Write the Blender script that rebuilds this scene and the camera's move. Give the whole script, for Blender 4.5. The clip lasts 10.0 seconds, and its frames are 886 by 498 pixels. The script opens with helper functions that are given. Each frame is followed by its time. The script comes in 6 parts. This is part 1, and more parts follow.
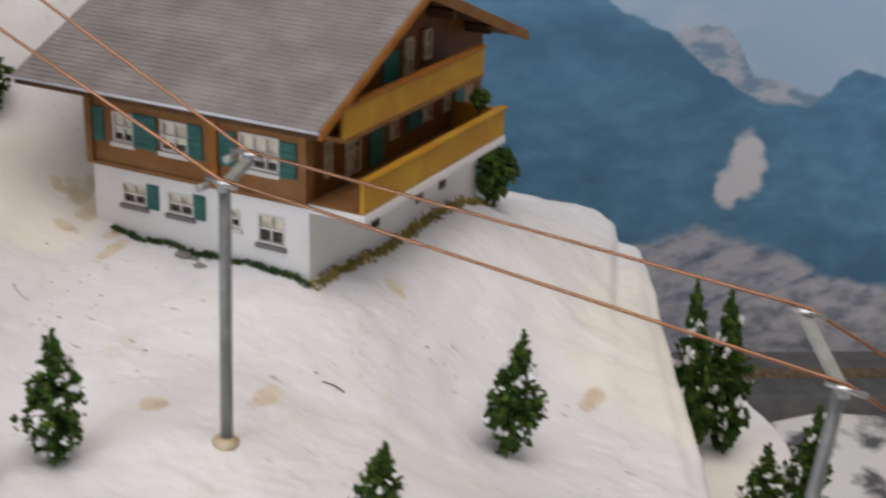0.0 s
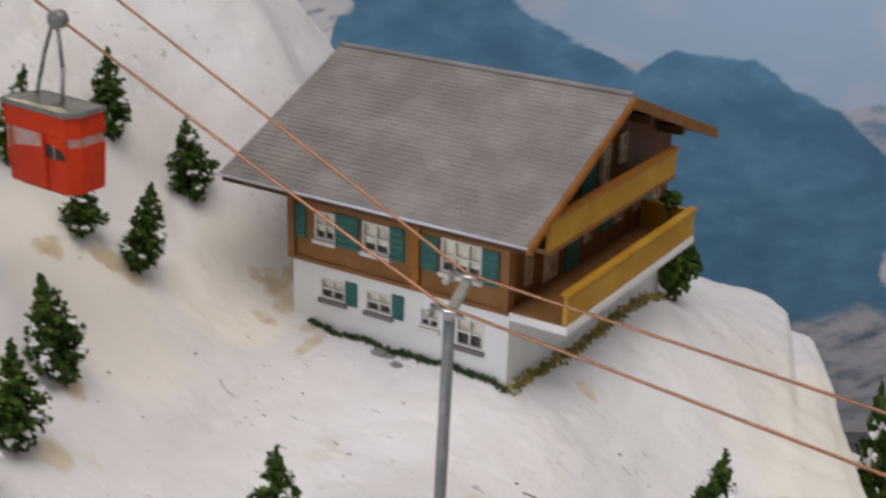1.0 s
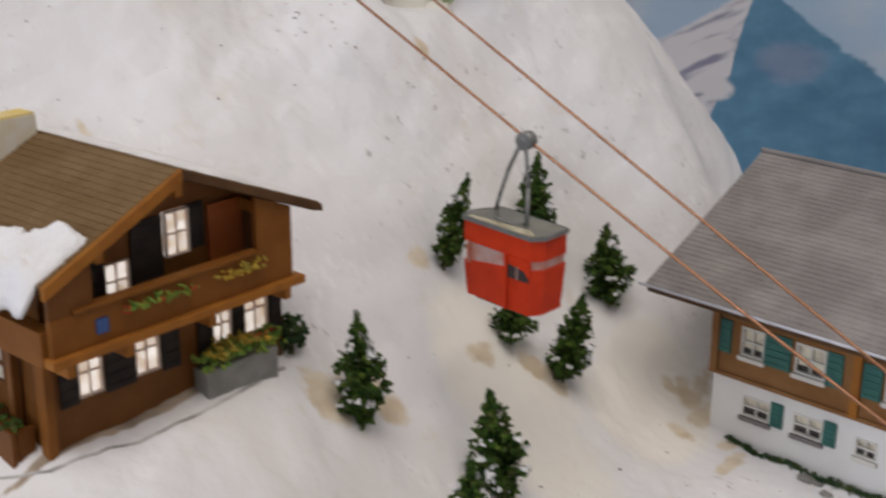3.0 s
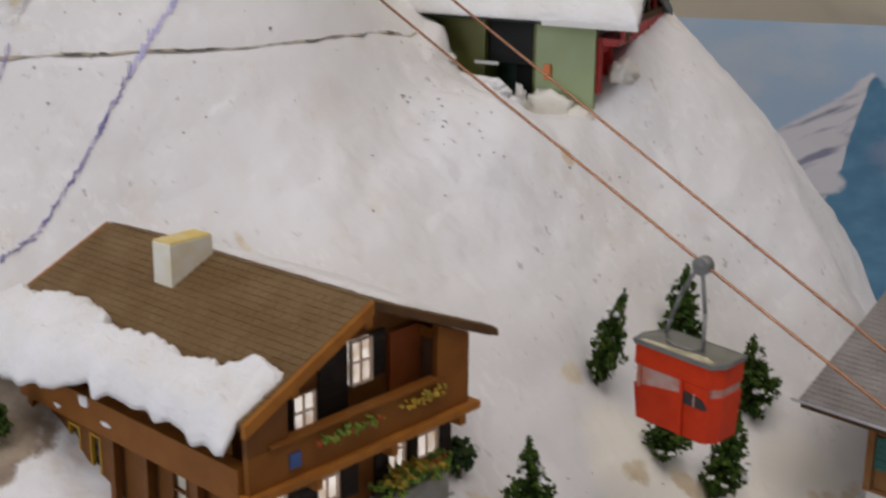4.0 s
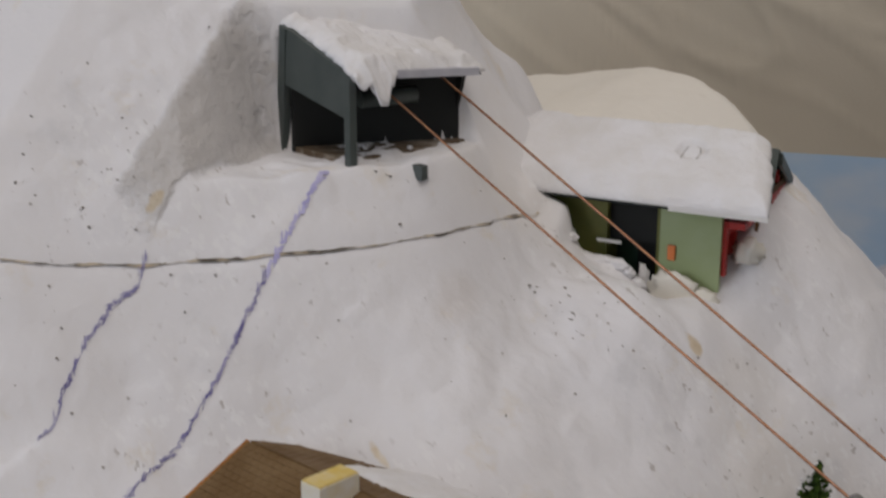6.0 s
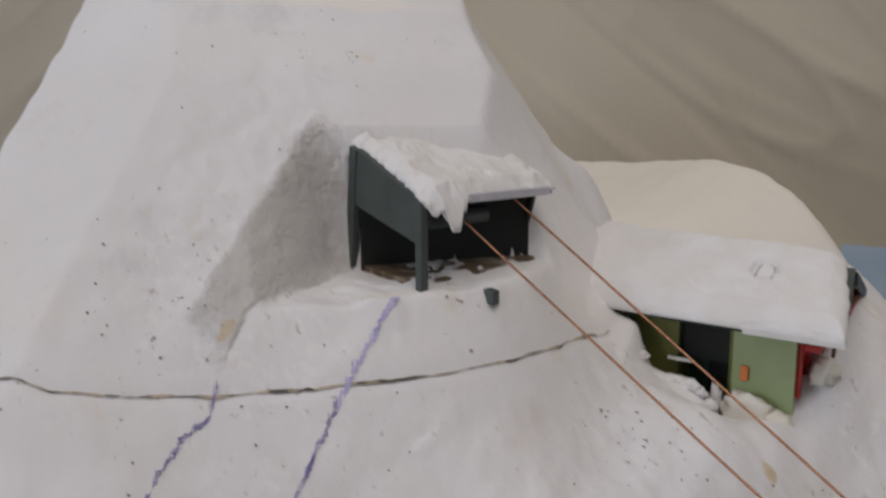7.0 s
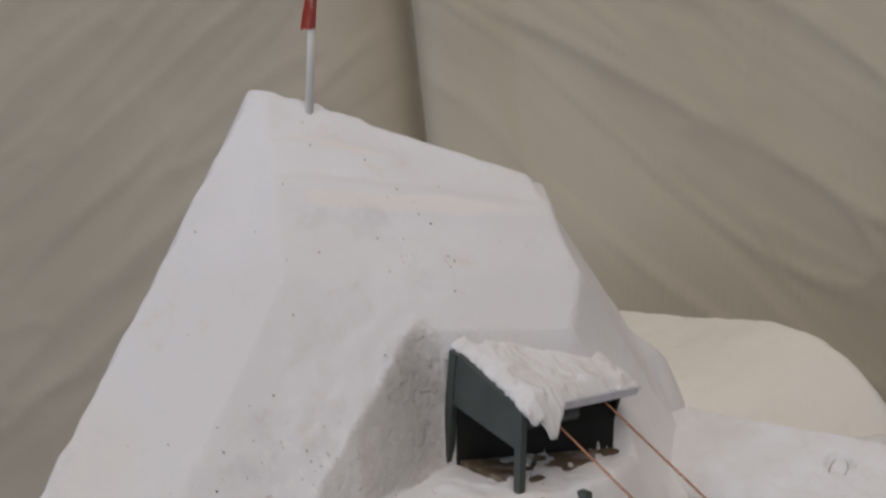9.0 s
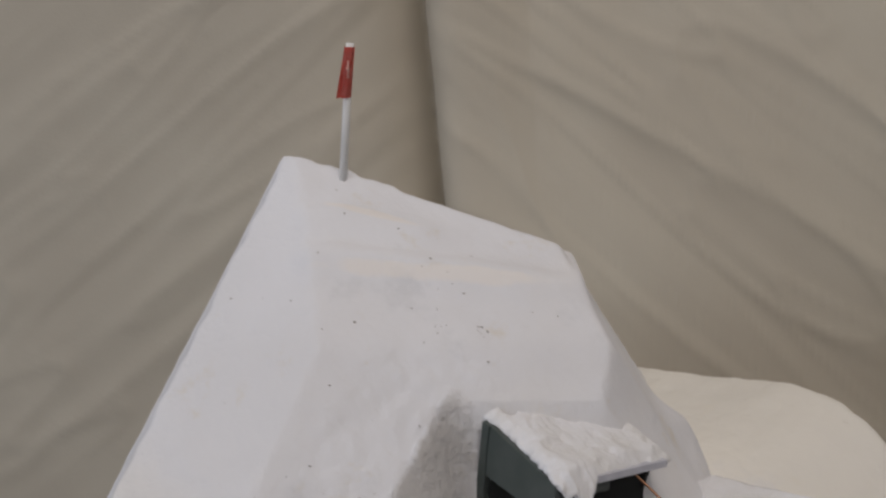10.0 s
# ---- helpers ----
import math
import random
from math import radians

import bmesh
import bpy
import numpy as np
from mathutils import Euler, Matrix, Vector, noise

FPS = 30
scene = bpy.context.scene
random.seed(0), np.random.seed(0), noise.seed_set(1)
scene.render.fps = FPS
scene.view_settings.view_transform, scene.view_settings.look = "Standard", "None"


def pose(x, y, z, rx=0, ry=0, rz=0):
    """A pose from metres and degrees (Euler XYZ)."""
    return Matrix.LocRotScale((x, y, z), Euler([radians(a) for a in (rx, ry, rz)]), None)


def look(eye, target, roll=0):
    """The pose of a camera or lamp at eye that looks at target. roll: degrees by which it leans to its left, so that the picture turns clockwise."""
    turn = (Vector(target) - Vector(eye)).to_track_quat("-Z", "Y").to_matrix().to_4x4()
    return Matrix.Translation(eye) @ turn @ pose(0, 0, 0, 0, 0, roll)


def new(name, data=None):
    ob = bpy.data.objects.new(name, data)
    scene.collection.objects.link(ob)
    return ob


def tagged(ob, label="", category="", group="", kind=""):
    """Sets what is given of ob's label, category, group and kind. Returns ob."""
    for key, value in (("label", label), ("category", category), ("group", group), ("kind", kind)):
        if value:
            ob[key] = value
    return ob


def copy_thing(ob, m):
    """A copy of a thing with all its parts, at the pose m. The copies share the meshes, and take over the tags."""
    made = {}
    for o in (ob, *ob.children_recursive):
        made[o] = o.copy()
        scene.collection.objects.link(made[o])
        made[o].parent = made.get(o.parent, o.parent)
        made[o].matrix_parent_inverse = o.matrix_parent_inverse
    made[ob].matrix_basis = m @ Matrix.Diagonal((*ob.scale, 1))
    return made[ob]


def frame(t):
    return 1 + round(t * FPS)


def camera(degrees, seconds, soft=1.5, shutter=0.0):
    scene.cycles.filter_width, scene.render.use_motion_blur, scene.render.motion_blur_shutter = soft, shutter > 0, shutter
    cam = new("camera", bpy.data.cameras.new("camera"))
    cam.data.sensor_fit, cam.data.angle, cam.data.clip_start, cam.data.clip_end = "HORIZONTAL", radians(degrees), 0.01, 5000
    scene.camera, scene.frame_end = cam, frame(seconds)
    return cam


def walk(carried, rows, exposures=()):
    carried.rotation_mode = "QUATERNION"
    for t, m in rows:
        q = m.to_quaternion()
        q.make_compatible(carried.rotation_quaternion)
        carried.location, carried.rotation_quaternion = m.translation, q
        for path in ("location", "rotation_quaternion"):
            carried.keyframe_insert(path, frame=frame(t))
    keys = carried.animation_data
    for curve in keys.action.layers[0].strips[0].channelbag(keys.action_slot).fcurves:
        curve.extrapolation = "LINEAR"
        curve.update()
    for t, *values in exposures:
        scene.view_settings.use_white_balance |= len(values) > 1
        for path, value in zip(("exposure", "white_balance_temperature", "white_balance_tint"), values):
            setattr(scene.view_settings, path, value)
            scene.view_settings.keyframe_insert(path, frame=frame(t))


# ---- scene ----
cam = camera(36.0, 10.0, soft=2.4, shutter=0.5)
# seconds, eye in metres, yaw, pitch and roll in degrees
PATH = [
    (0, -0.0093, 0.0355, 1.3236, 26.55, -21.61, 1.93),
    (0.5, -0.0309, 0.0321, 1.3375, 29.08, -21.27, 1.85),
    (1, -0.0470, 0.0229, 1.3587, 31.47, -20.92, 1.83),
    (1.5, -0.0543, 0.0173, 1.3698, 34.31, -20.79, 1.65),
    (2, -0.0850, 0.0103, 1.3809, 38.06, -20.55, 0.96),
    (2.5, -0.0990, 0.0057, 1.3833, 40.63, -20.32, 0.55),
    (3, -0.1170, -0.0039, 1.3851, 43.24, -19.65, 0.43),
    (3.2, -0.1259, -0.0098, 1.3891, 43.70, -19.12, 0.45),
    (4.3, -0.1752, -0.0333, 1.4142, 44.89, -17.15, 0.40),
    (4.5, -0.1800, -0.0333, 1.4199, 45.13, -16.98, 0.05),
    (5, -0.1875, -0.0373, 1.4432, 45.79, -16.96, -0.08),
    (5.5, -0.1923, -0.0395, 1.4592, 46.33, -16.64, -0.06),
    (5.7, -0.1978, -0.0391, 1.4674, 46.49, -16.76, 0.01),
    (7, -0.2290, -0.0349, 1.5223, 48.60, -15.83, -0.04),
    (7.5, -0.2382, -0.0420, 1.5377, 49.23, -14.99, -0.10),
    (8, -0.2448, -0.0573, 1.5564, 49.09, -14.80, 0.12),
    (8.5, -0.2412, -0.0669, 1.5780, 49.19, -14.41, 0.28),
    (9, -0.2484, -0.0803, 1.6016, 48.44, -13.90, 0.56),
    (9.5, -0.2468, -0.0829, 1.6170, 48.92, -13.29, 0.67),
    (10, -0.2600, -0.0966, 1.6259, 48.21, -12.93, 1.37),
]
walk(cam, [(t, pose(x, y, z, 90 + pitch, 0, yaw) @ pose(0, 0, 0, 0, 0, roll)) for t, x, y, z, yaw, pitch, roll in PATH],
     exposures=[(0, .30), (1.5, .25), (2.5, .19), (3, .16), (4.5, -.14), (5.5, -.32), (7, -.35), (8.5, -.37), (10, -.38)])

# ---- light ----
world = bpy.data.worlds.new("room_light")
scene.world = world
world.use_nodes = True
world.node_tree.nodes["Background"].inputs[0].default_value = (0.98, 0.95, 1.0, 1)
world.node_tree.nodes["Background"].inputs[1].default_value = 0.8


def lamp(name, eye, target, power, wide, deep, colour):
    data = bpy.data.lights.new(name, "AREA")
    data.shape, data.size, data.size_y, data.energy, data.color = "RECTANGLE", wide, deep, power, colour
    ob = new(name, data)
    ob.matrix_world = look(eye, target)
    return ob


# a warm ceiling tube over the layout's front edge, and cool daylight from a window of the hall
lamp("ceiling_lamp", (0.25, -0.10, 4.10), (-0.4, 0.6, 1.3), 57, 2.6, 1.8, (1.0, 0.915, 0.855))
lamp("window_light", (-1.30, -3.45, 2.2), (-0.6, 0.3, 1.3), 44, 1.7, 1.5, (0.80, 0.87, 1.0))


# ---- materials ----
def material(name, colour, rough=0.6, metal=0.0, second=None, scale=40.0, detail=4.0, spread=(0.4, 0.62), bump=0.0, bump_scale=200.0, depth=0.001):
    """Two colours mixed by noise in object space, with a fine relief."""
    m = bpy.data.materials.new(name)
    m.use_nodes = True
    nodes, links = m.node_tree.nodes, m.node_tree.links
    out = nodes["Principled BSDF"]
    out.inputs["Roughness"].default_value, out.inputs["Metallic"].default_value = rough, metal
    out.inputs["Base Color"].default_value = (*colour, 1)
    place = nodes.new("ShaderNodeTexCoord")
    if second:
        n = nodes.new("ShaderNodeTexNoise")
        n.inputs["Scale"].default_value, n.inputs["Detail"].default_value = scale, detail
        links.new(place.outputs["Object"], n.inputs["Vector"])
        ramp = nodes.new("ShaderNodeValToRGB")
        ramp.color_ramp.elements[0].position, ramp.color_ramp.elements[1].position = spread
        ramp.color_ramp.elements[0].color, ramp.color_ramp.elements[1].color = (*colour, 1), (*second, 1)
        links.new(n.outputs["Fac"], ramp.inputs["Fac"])
        links.new(ramp.outputs["Color"], out.inputs["Base Color"])
    if bump:
        n = nodes.new("ShaderNodeTexNoise")
        n.inputs["Scale"].default_value, n.inputs["Detail"].default_value = bump_scale, 5
        links.new(place.outputs["Object"], n.inputs["Vector"])
        b = nodes.new("ShaderNodeBump")
        b.inputs["Strength"].default_value, b.inputs["Distance"].default_value = bump, depth
        links.new(n.outputs["Fac"], b.inputs["Height"])
        links.new(b.outputs["Normal"], out.inputs["Normal"])
    return m


def snow_material():
    """White paint over plaster: cream and grey cloudings, yellowish glue stains with ragged edges, relief at two sizes."""
    m = material("painted_plaster_snow", (0.745, 0.735, 0.75), 0.72, 0, (0.80, 0.795, 0.82), 11, 6, (0.35, 0.65))
    nodes, links = m.node_tree.nodes, m.node_tree.links
    out, place = nodes["Principled BSDF"], nodes["Texture Coordinate"]
    sep = nodes.new("ShaderNodeSeparateXYZ")
    links.new(place.outputs["Object"], sep.inputs[0])

    def cloud(scale, detail=6.0, rough=0.55):
        n = nodes.new("ShaderNodeTexNoise")
        n.inputs["Scale"].default_value, n.inputs["Detail"].default_value, n.inputs["Roughness"].default_value = scale, detail, rough
        links.new(place.outputs["Object"], n.inputs["Vector"])
        return n.outputs["Fac"]

    def calc(kind, a, b):
        n = nodes.new("ShaderNodeMath")
        n.operation = kind
        for k, v in enumerate((a, b)):
            if isinstance(v, (int, float)):
                n.inputs[k].default_value = v
            else:
                links.new(v, n.inputs[k])
        return n.outputs[0]

    def mask(v, low, high):
        n = nodes.new("ShaderNodeMapRange")
        n.interpolation_type = "SMOOTHSTEP"
        n.inputs["From Min"].default_value, n.inputs["From Max"].default_value = low, high
        links.new(v, n.inputs["Value"])
        return n.outputs["Result"]

    def blend(fac, a, colour):
        n = nodes.new("ShaderNodeMix")
        n.data_type = "RGBA"
        links.new(fac, n.inputs[0])
        links.new(a, n.inputs[6])
        n.inputs[7].default_value = (*colour, 1)
        return n.outputs[2]

    col = out.inputs["Base Color"].links[0].from_socket
    ragged, wide = cloud(85, 7, 0.62), cloud(5, 4)
    col = blend(calc("MULTIPLY", mask(wide, 0.48, 0.68), 0.5), col, (0.77, 0.72, 0.65))
    col = blend(calc("MULTIPLY", mask(cloud(30, 7, 0.65), 0.58, 0.72), 0.55), col, (0.70, 0.63, 0.52))
    col = blend(calc("MULTIPLY", mask(cloud(19, 7, 0.6), 0.58, 0.72), 0.50), col, (0.60, 0.60, 0.62))
    # brush marks and flakes drawn out down the slope
    drawn = nodes.new("ShaderNodeMapping")
    drawn.inputs["Rotation"].default_value, drawn.inputs["Scale"].default_value = (0, 0.55, -0.45), (0.32, 1.0, 0.8)
    links.new(place.outputs["Object"], drawn.inputs["Vector"])

    def brushed(scale, detail, rough):
        n = nodes.new("ShaderNodeTexNoise")
        n.inputs["Scale"].default_value, n.inputs["Detail"].default_value, n.inputs["Roughness"].default_value = scale, detail, rough
        links.new(drawn.outputs["Vector"], n.inputs["Vector"])
        return n.outputs["Fac"]
    patch = calc("MULTIPLY", mask(cloud(9, 4), 0.46, 0.60), mask(sep.outputs["Z"], 1.40, 1.36))
    flake = mask(brushed(210, 6, 0.6), 0.56, 0.60)
    scratch = mask(brushed(230, 5, 0.65), 0.635, 0.665)
    col = blend(calc("MULTIPLY", calc("MULTIPLY", flake, patch), 0.6), col, (0.84, 0.84, 0.85))
    col = blend(calc("MULTIPLY", calc("MULTIPLY", scratch, patch), 0.8), col, (0.44, 0.41, 0.39))
    cream = None
    for x, y, rx, ry in CREAMS:
        dx, dy = calc("DIVIDE", calc("SUBTRACT", sep.outputs["X"], x), rx), calc("DIVIDE", calc("SUBTRACT", sep.outputs["Y"], y), ry)
        d = calc("ADD", calc("MULTIPLY", dx, dx), calc("MULTIPLY", dy, dy))
        cream = d if cream is None else calc("MINIMUM", cream, d)
    cream = mask(calc("ADD", cream, calc("MULTIPLY", calc("SUBTRACT", cloud(24, 6, 0.6), 0.5), 2.2)), 1.3, 0.4)
    col = blend(calc("MULTIPLY", cream, 0.8), col, (0.87, 0.83, 0.745))
    # warm lamplight on the summit's hewn ledges, painted in as cream bands
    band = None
    for x, y, turn, along, across in LIT_BANDS:
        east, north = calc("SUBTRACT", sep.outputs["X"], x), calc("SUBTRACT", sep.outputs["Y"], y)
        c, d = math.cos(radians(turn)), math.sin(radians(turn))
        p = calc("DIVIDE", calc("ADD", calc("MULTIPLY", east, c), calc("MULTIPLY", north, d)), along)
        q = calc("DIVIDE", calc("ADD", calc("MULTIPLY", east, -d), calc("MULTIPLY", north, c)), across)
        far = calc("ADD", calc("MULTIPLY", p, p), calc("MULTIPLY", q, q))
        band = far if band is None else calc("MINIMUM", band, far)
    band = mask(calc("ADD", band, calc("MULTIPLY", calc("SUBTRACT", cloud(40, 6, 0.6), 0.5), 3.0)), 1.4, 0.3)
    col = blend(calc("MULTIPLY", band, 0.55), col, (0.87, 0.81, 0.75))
    # unpainted grey plaster on the niche wall beside the cable hut; its shade is mixed into the grey
    east, north = calc("ADD", sep.outputs["X"], .7095), calc("SUBTRACT", sep.outputs["Y"], .3301)
    off = calc("ADD", calc("MULTIPLY", east, -.932), calc("MULTIPLY", north, -.363))
    run = calc("ADD", calc("MULTIPLY", east, .363), calc("MULTIPLY", north, -.932))
    off = calc("SUBTRACT", off, calc("MULTIPLY", run, .12))
    off = calc("ABSOLUTE", calc("DIVIDE", calc("SUBTRACT", off, .0040), .0088), 0)
    run = calc("ABSOLUTE", calc("DIVIDE", calc("SUBTRACT", run, .045), .042), 0)
    bare_shaded = calc("MAXIMUM", off, run)
    bare_shaded = mask(calc("ADD", bare_shaded, calc("MULTIPLY", calc("SUBTRACT", ragged, 0.5), 0.7)), 1.12, 0.80)
    col = blend(calc("MULTIPLY", bare_shaded, 0.8), col, (0.61, 0.585, 0.565))
    # soft brownish smudges
    smudge = None
    for x, y, rx, ry in SMUDGES:
        dx, dy = calc("DIVIDE", calc("SUBTRACT", sep.outputs["X"], x), rx), calc("DIVIDE", calc("SUBTRACT", sep.outputs["Y"], y), ry)
        d = calc("ADD", calc("MULTIPLY", dx, dx), calc("MULTIPLY", dy, dy))
        smudge = d if smudge is None else calc("MINIMUM", smudge, d)
    smudge = mask(calc("ADD", smudge, calc("MULTIPLY", calc("SUBTRACT", cloud(50, 6, 0.6), 0.5), 2.0)), 1.6, 0.0)
    col = blend(calc("MULTIPLY", smudge, 0.3), col, (0.57, 0.51, 0.46))
    stain = None
    for x, y, rx, ry in STAINS:
        dx, dy = calc("DIVIDE", calc("SUBTRACT", sep.outputs["X"], x), rx), calc("DIVIDE", calc("SUBTRACT", sep.outputs["Y"], y), ry)
        d = calc("ADD", calc("MULTIPLY", dx, dx), calc("MULTIPLY", dy, dy))
        stain = d if stain is None else calc("MINIMUM", stain, d)
    earth = None
    for x, y, rx, ry in EARTHS:
        dx, dy = calc("DIVIDE", calc("SUBTRACT", sep.outputs["X"], x), rx), calc("DIVIDE", calc("SUBTRACT", sep.outputs["Y"], y), ry)
        d = calc("ADD", calc("MULTIPLY", dx, dx), calc("MULTIPLY", dy, dy))
        earth = d if earth is None else calc("MINIMUM", earth, d)
    earth = mask(calc("ADD", earth, calc("MULTIPLY", calc("SUBTRACT", ragged, 0.5), 2.5)), 1.2, 0.7)
    soil = nodes.new("ShaderNodeValToRGB")
    soil.color_ramp.elements[0].position, soil.color_ramp.elements[1].position = 0.38, 0.66
    soil.color_ramp.elements[0].color, soil.color_ramp.elements[1].color = (0.16, 0.10, 0.055, 1), (0.50, 0.39, 0.26, 1)
    links.new(cloud(45, 6), soil.inputs["Fac"])
    mixed = nodes.new("ShaderNodeMix")
    mixed.data_type = "RGBA"
    links.new(calc("MULTIPLY", earth, 0.9), mixed.inputs[0])
    links.new(col, mixed.inputs[6])
    links.new(soil.outputs["Color"], mixed.inputs[7])
    col = mixed.outputs[2]
    worn = mask(calc("ADD", stain, calc("MULTIPLY", calc("SUBTRACT", ragged, 0.5), 4.5)), 1.35, 0.25)
    tint = nodes.new("ShaderNodeValToRGB")
    tint.color_ramp.elements[0].position, tint.color_ramp.elements[1].position = 0.35, 0.68
    tint.color_ramp.elements[0].color, tint.color_ramp.elements[1].color = (0.52, 0.39, 0.22, 1), (0.74, 0.65, 0.49, 1)
    links.new(cloud(60, 5), tint.inputs["Fac"])
    n = nodes.new("ShaderNodeMix")
    n.data_type = "RGBA"
    links.new(calc("MULTIPLY", worn, 0.8), n.inputs[0])
    links.new(col, n.inputs[6])
    links.new(tint.outputs["Color"], n.inputs[7])
    links.new(n.outputs[2], out.inputs["Base Color"])
    normal = None
    for scale, strength, depth in ((24, 0.26, 0.006), (80, 0.34, 0.0022), (260, 0.38, 0.0009)):
        u = nodes.new("ShaderNodeBump")
        u.inputs["Strength"].default_value, u.inputs["Distance"].default_value = strength, depth
        links.new(cloud(scale, 6, 0.55), u.inputs["Height"])
        if normal:
            links.new(normal, u.inputs["Normal"])
        normal = u.outputs["Normal"]
    # the bare wall is scratchy
    u = nodes.new("ShaderNodeBump")
    u.inputs["Strength"].default_value, u.inputs["Distance"].default_value = 0.9, 0.0030
    links.new(calc("MULTIPLY", cloud(150, 7, 0.65), bare_shaded), u.inputs["Height"])
    links.new(normal, u.inputs["Normal"])
    links.new(u.outputs["Normal"], out.inputs["Normal"])
    return m


def foam_material():
    """Flocked foam: each clump has its own green, from near black to light, a few of them brown."""
    m = material("dark_green_foam", (0.014, 0.040, 0.007), 0.85, 0, (0.06, 0.105, 0.014), 260, 3, (0.4, 0.65))
    nodes, links = m.node_tree.nodes, m.node_tree.links
    out = nodes["Principled BSDF"]
    geo = nodes.new("ShaderNodeNewGeometry")
    ramp = nodes.new("ShaderNodeValToRGB")
    ramp.color_ramp.elements[0].position, ramp.color_ramp.elements[1].position = 0.0, 1.0
    ramp.color_ramp.elements[0].color, ramp.color_ramp.elements[1].color = (0.010, 0.026, 0.004, 1), (0.17, 0.26, 0.032, 1)
    for at, colour in ((.40, (0.022, 0.058, 0.010, 1)), (.70, (0.080, 0.145, 0.018, 1)), (.90, (0.07, 0.065, 0.025, 1))):
        ramp.color_ramp.elements.new(at).color = colour
    links.new(geo.outputs["Random Per Island"], ramp.inputs["Fac"])
    mix = nodes.new("ShaderNodeMix")
    mix.data_type = "RGBA"
    mix.inputs[0].default_value = 0.6
    links.new(out.inputs["Base Color"].links[0].from_socket, mix.inputs[6])
    links.new(ramp.outputs["Color"], mix.inputs[7])
    links.new(mix.outputs[2], out.inputs["Base Color"])
    return m


# cream primer that shows through the white, and glue stains: centre and half sizes
# the cream also brightens the dim hill and the shade beside the chalet
CREAMS = [(-.78, .62, .17, .12), (-.428, .470, .030, .040), (-.17, .64, .07, .10), (-.44, .39, .05, .03)]
SMUDGES = [(-.5440, .4360, .004, .004), (-.6100, .3500, .008, .012)]
# painted light along the ledges: centre, turn and half sizes
LIT_BANDS = [(-.757, .350, 56, .060, .0036), (-.803, .337, 46, .024, .0026)]
STAINS = [(-.4251, .4889, .0075, .0065), (-.4329, .4852, .0055, .003), (-.4235, .4990, .0045, .009), (-.4130, .4850, .006, .008), (-.4132, .4685, .0075, .0032), (-.3954, .4762, .004, .004), (-.3870, .4670, .004, .009), (-.4640, .3900, .004, .008), (-.4480, .4180, .006, .006), (-.300, .385, .006, .004), (-.271, .4145, .004, .009), (-.191, .553, .005, .010),
          (-.273, .520, .005, .005), (-.463, .305, .010, .012), (-.496, .384, .004, .005), (-.455, .412, .006, .005), (-.415, .318, .007, .008), (-.590, .286, .006, .002), (-.688, .250, .0022, .004), (-.550, .440, .004, .003),
          (-.150, .600, .012, .010), (-.4175, .3540, .006, .006), (-.3970, .3240, .008, .007), (-.4600, .3270, .008, .010)]
EARTHS = [(-.4768, .2231, .0024, .050), (-.614, .182, .018, .014), (-.600, .172, .022, .018), (-.584, .170, .018, .022), (-.598, .190, .012, .010)]
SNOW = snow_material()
SNOW_ROOF = material("snow_paste", (0.81, 0.805, 0.825), 0.7, 0, (0.75, 0.735, 0.725), 60, 4, (0.35, 0.7), 0.6, 350, 0.0015)
CREAM_SNOW = material("cream_plaster", (0.8, 0.77, 0.7), 0.8, 0, (0.76, 0.72, 0.63), 25, 4, (0.4, 0.7), 0.4, 150, 0.002)
ROOF_A = material("grey_slate_plastic", (0.205, 0.187, 0.180), 0.6, 0, (0.30, 0.276, 0.265), 55, 9, (0.42, 0.72), 0.3, 600, 0.0005)
ROOF_B = material("brown_shingle_plastic", (0.145, 0.086, 0.036), 0.65, 0, (0.185, 0.118, 0.056), 60, 5, (0.4, 0.65), 0.3, 500, 0.0005)
WHITE_WALL = material("white_render", (0.74, 0.73, 0.72), 0.6, 0, (0.66, 0.65, 0.63), 45, 4, (0.45, 0.8), 0.3, 500, 0.0004)
BROWN_A = material("brown_boards", (0.20, 0.090, 0.030), 0.75, 0, (0.26, 0.13, 0.05), 90, 4, (0.35, 0.7), 0.3, 400, 0.0004)
BROWN_B = material("dark_brown_boards", (0.135, 0.048, 0.009), 0.5, 0, (0.175, 0.066, 0.014), 90, 4, (0.35, 0.7), 0.3, 400, 0.0004)
ORANGE_WOOD = material("orange_brown_trim", (0.34, 0.13, 0.02), 0.6, 0, (0.26, 0.095, 0.016), 120, 3, (0.4, 0.7))
# curtain and frame colour dimmed for the shade under the gable
SHADED_PANE = material("shade_dimmed_curtain", (0.58, 0.48, 0.34), 0.7, 0, (0.36, 0.26, 0.15), 200, 3, (0.4, 0.7))
YELLOW_WOOD = material("ochre_boards", (0.42, 0.21, 0.02), 0.5, 0, (0.5, 0.29, 0.03), 55, 3, (0.4, 0.7), 0.3, 400, 0.0004)
# dark brown timber; on the soffits it also carries the shade under the roofs
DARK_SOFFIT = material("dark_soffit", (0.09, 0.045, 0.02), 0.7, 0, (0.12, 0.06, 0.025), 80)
GREEN_PAINT = material("green_shutter_paint", (0.012, 0.10, 0.085), 0.5, 0, (0.02, 0.13, 0.11), 150, 3, (0.4, 0.7))
DARK_PAINT = material("dark_shutter_paint", (0.02, 0.014, 0.012), 0.5, 0, (0.03, 0.022, 0.018), 150)
FRAME = material("white_window_frame", (0.62, 0.6, 0.56), 0.5)
CREAM_BAR = material("cream_glazing_bar", (0.55, 0.45, 0.38), 0.6)
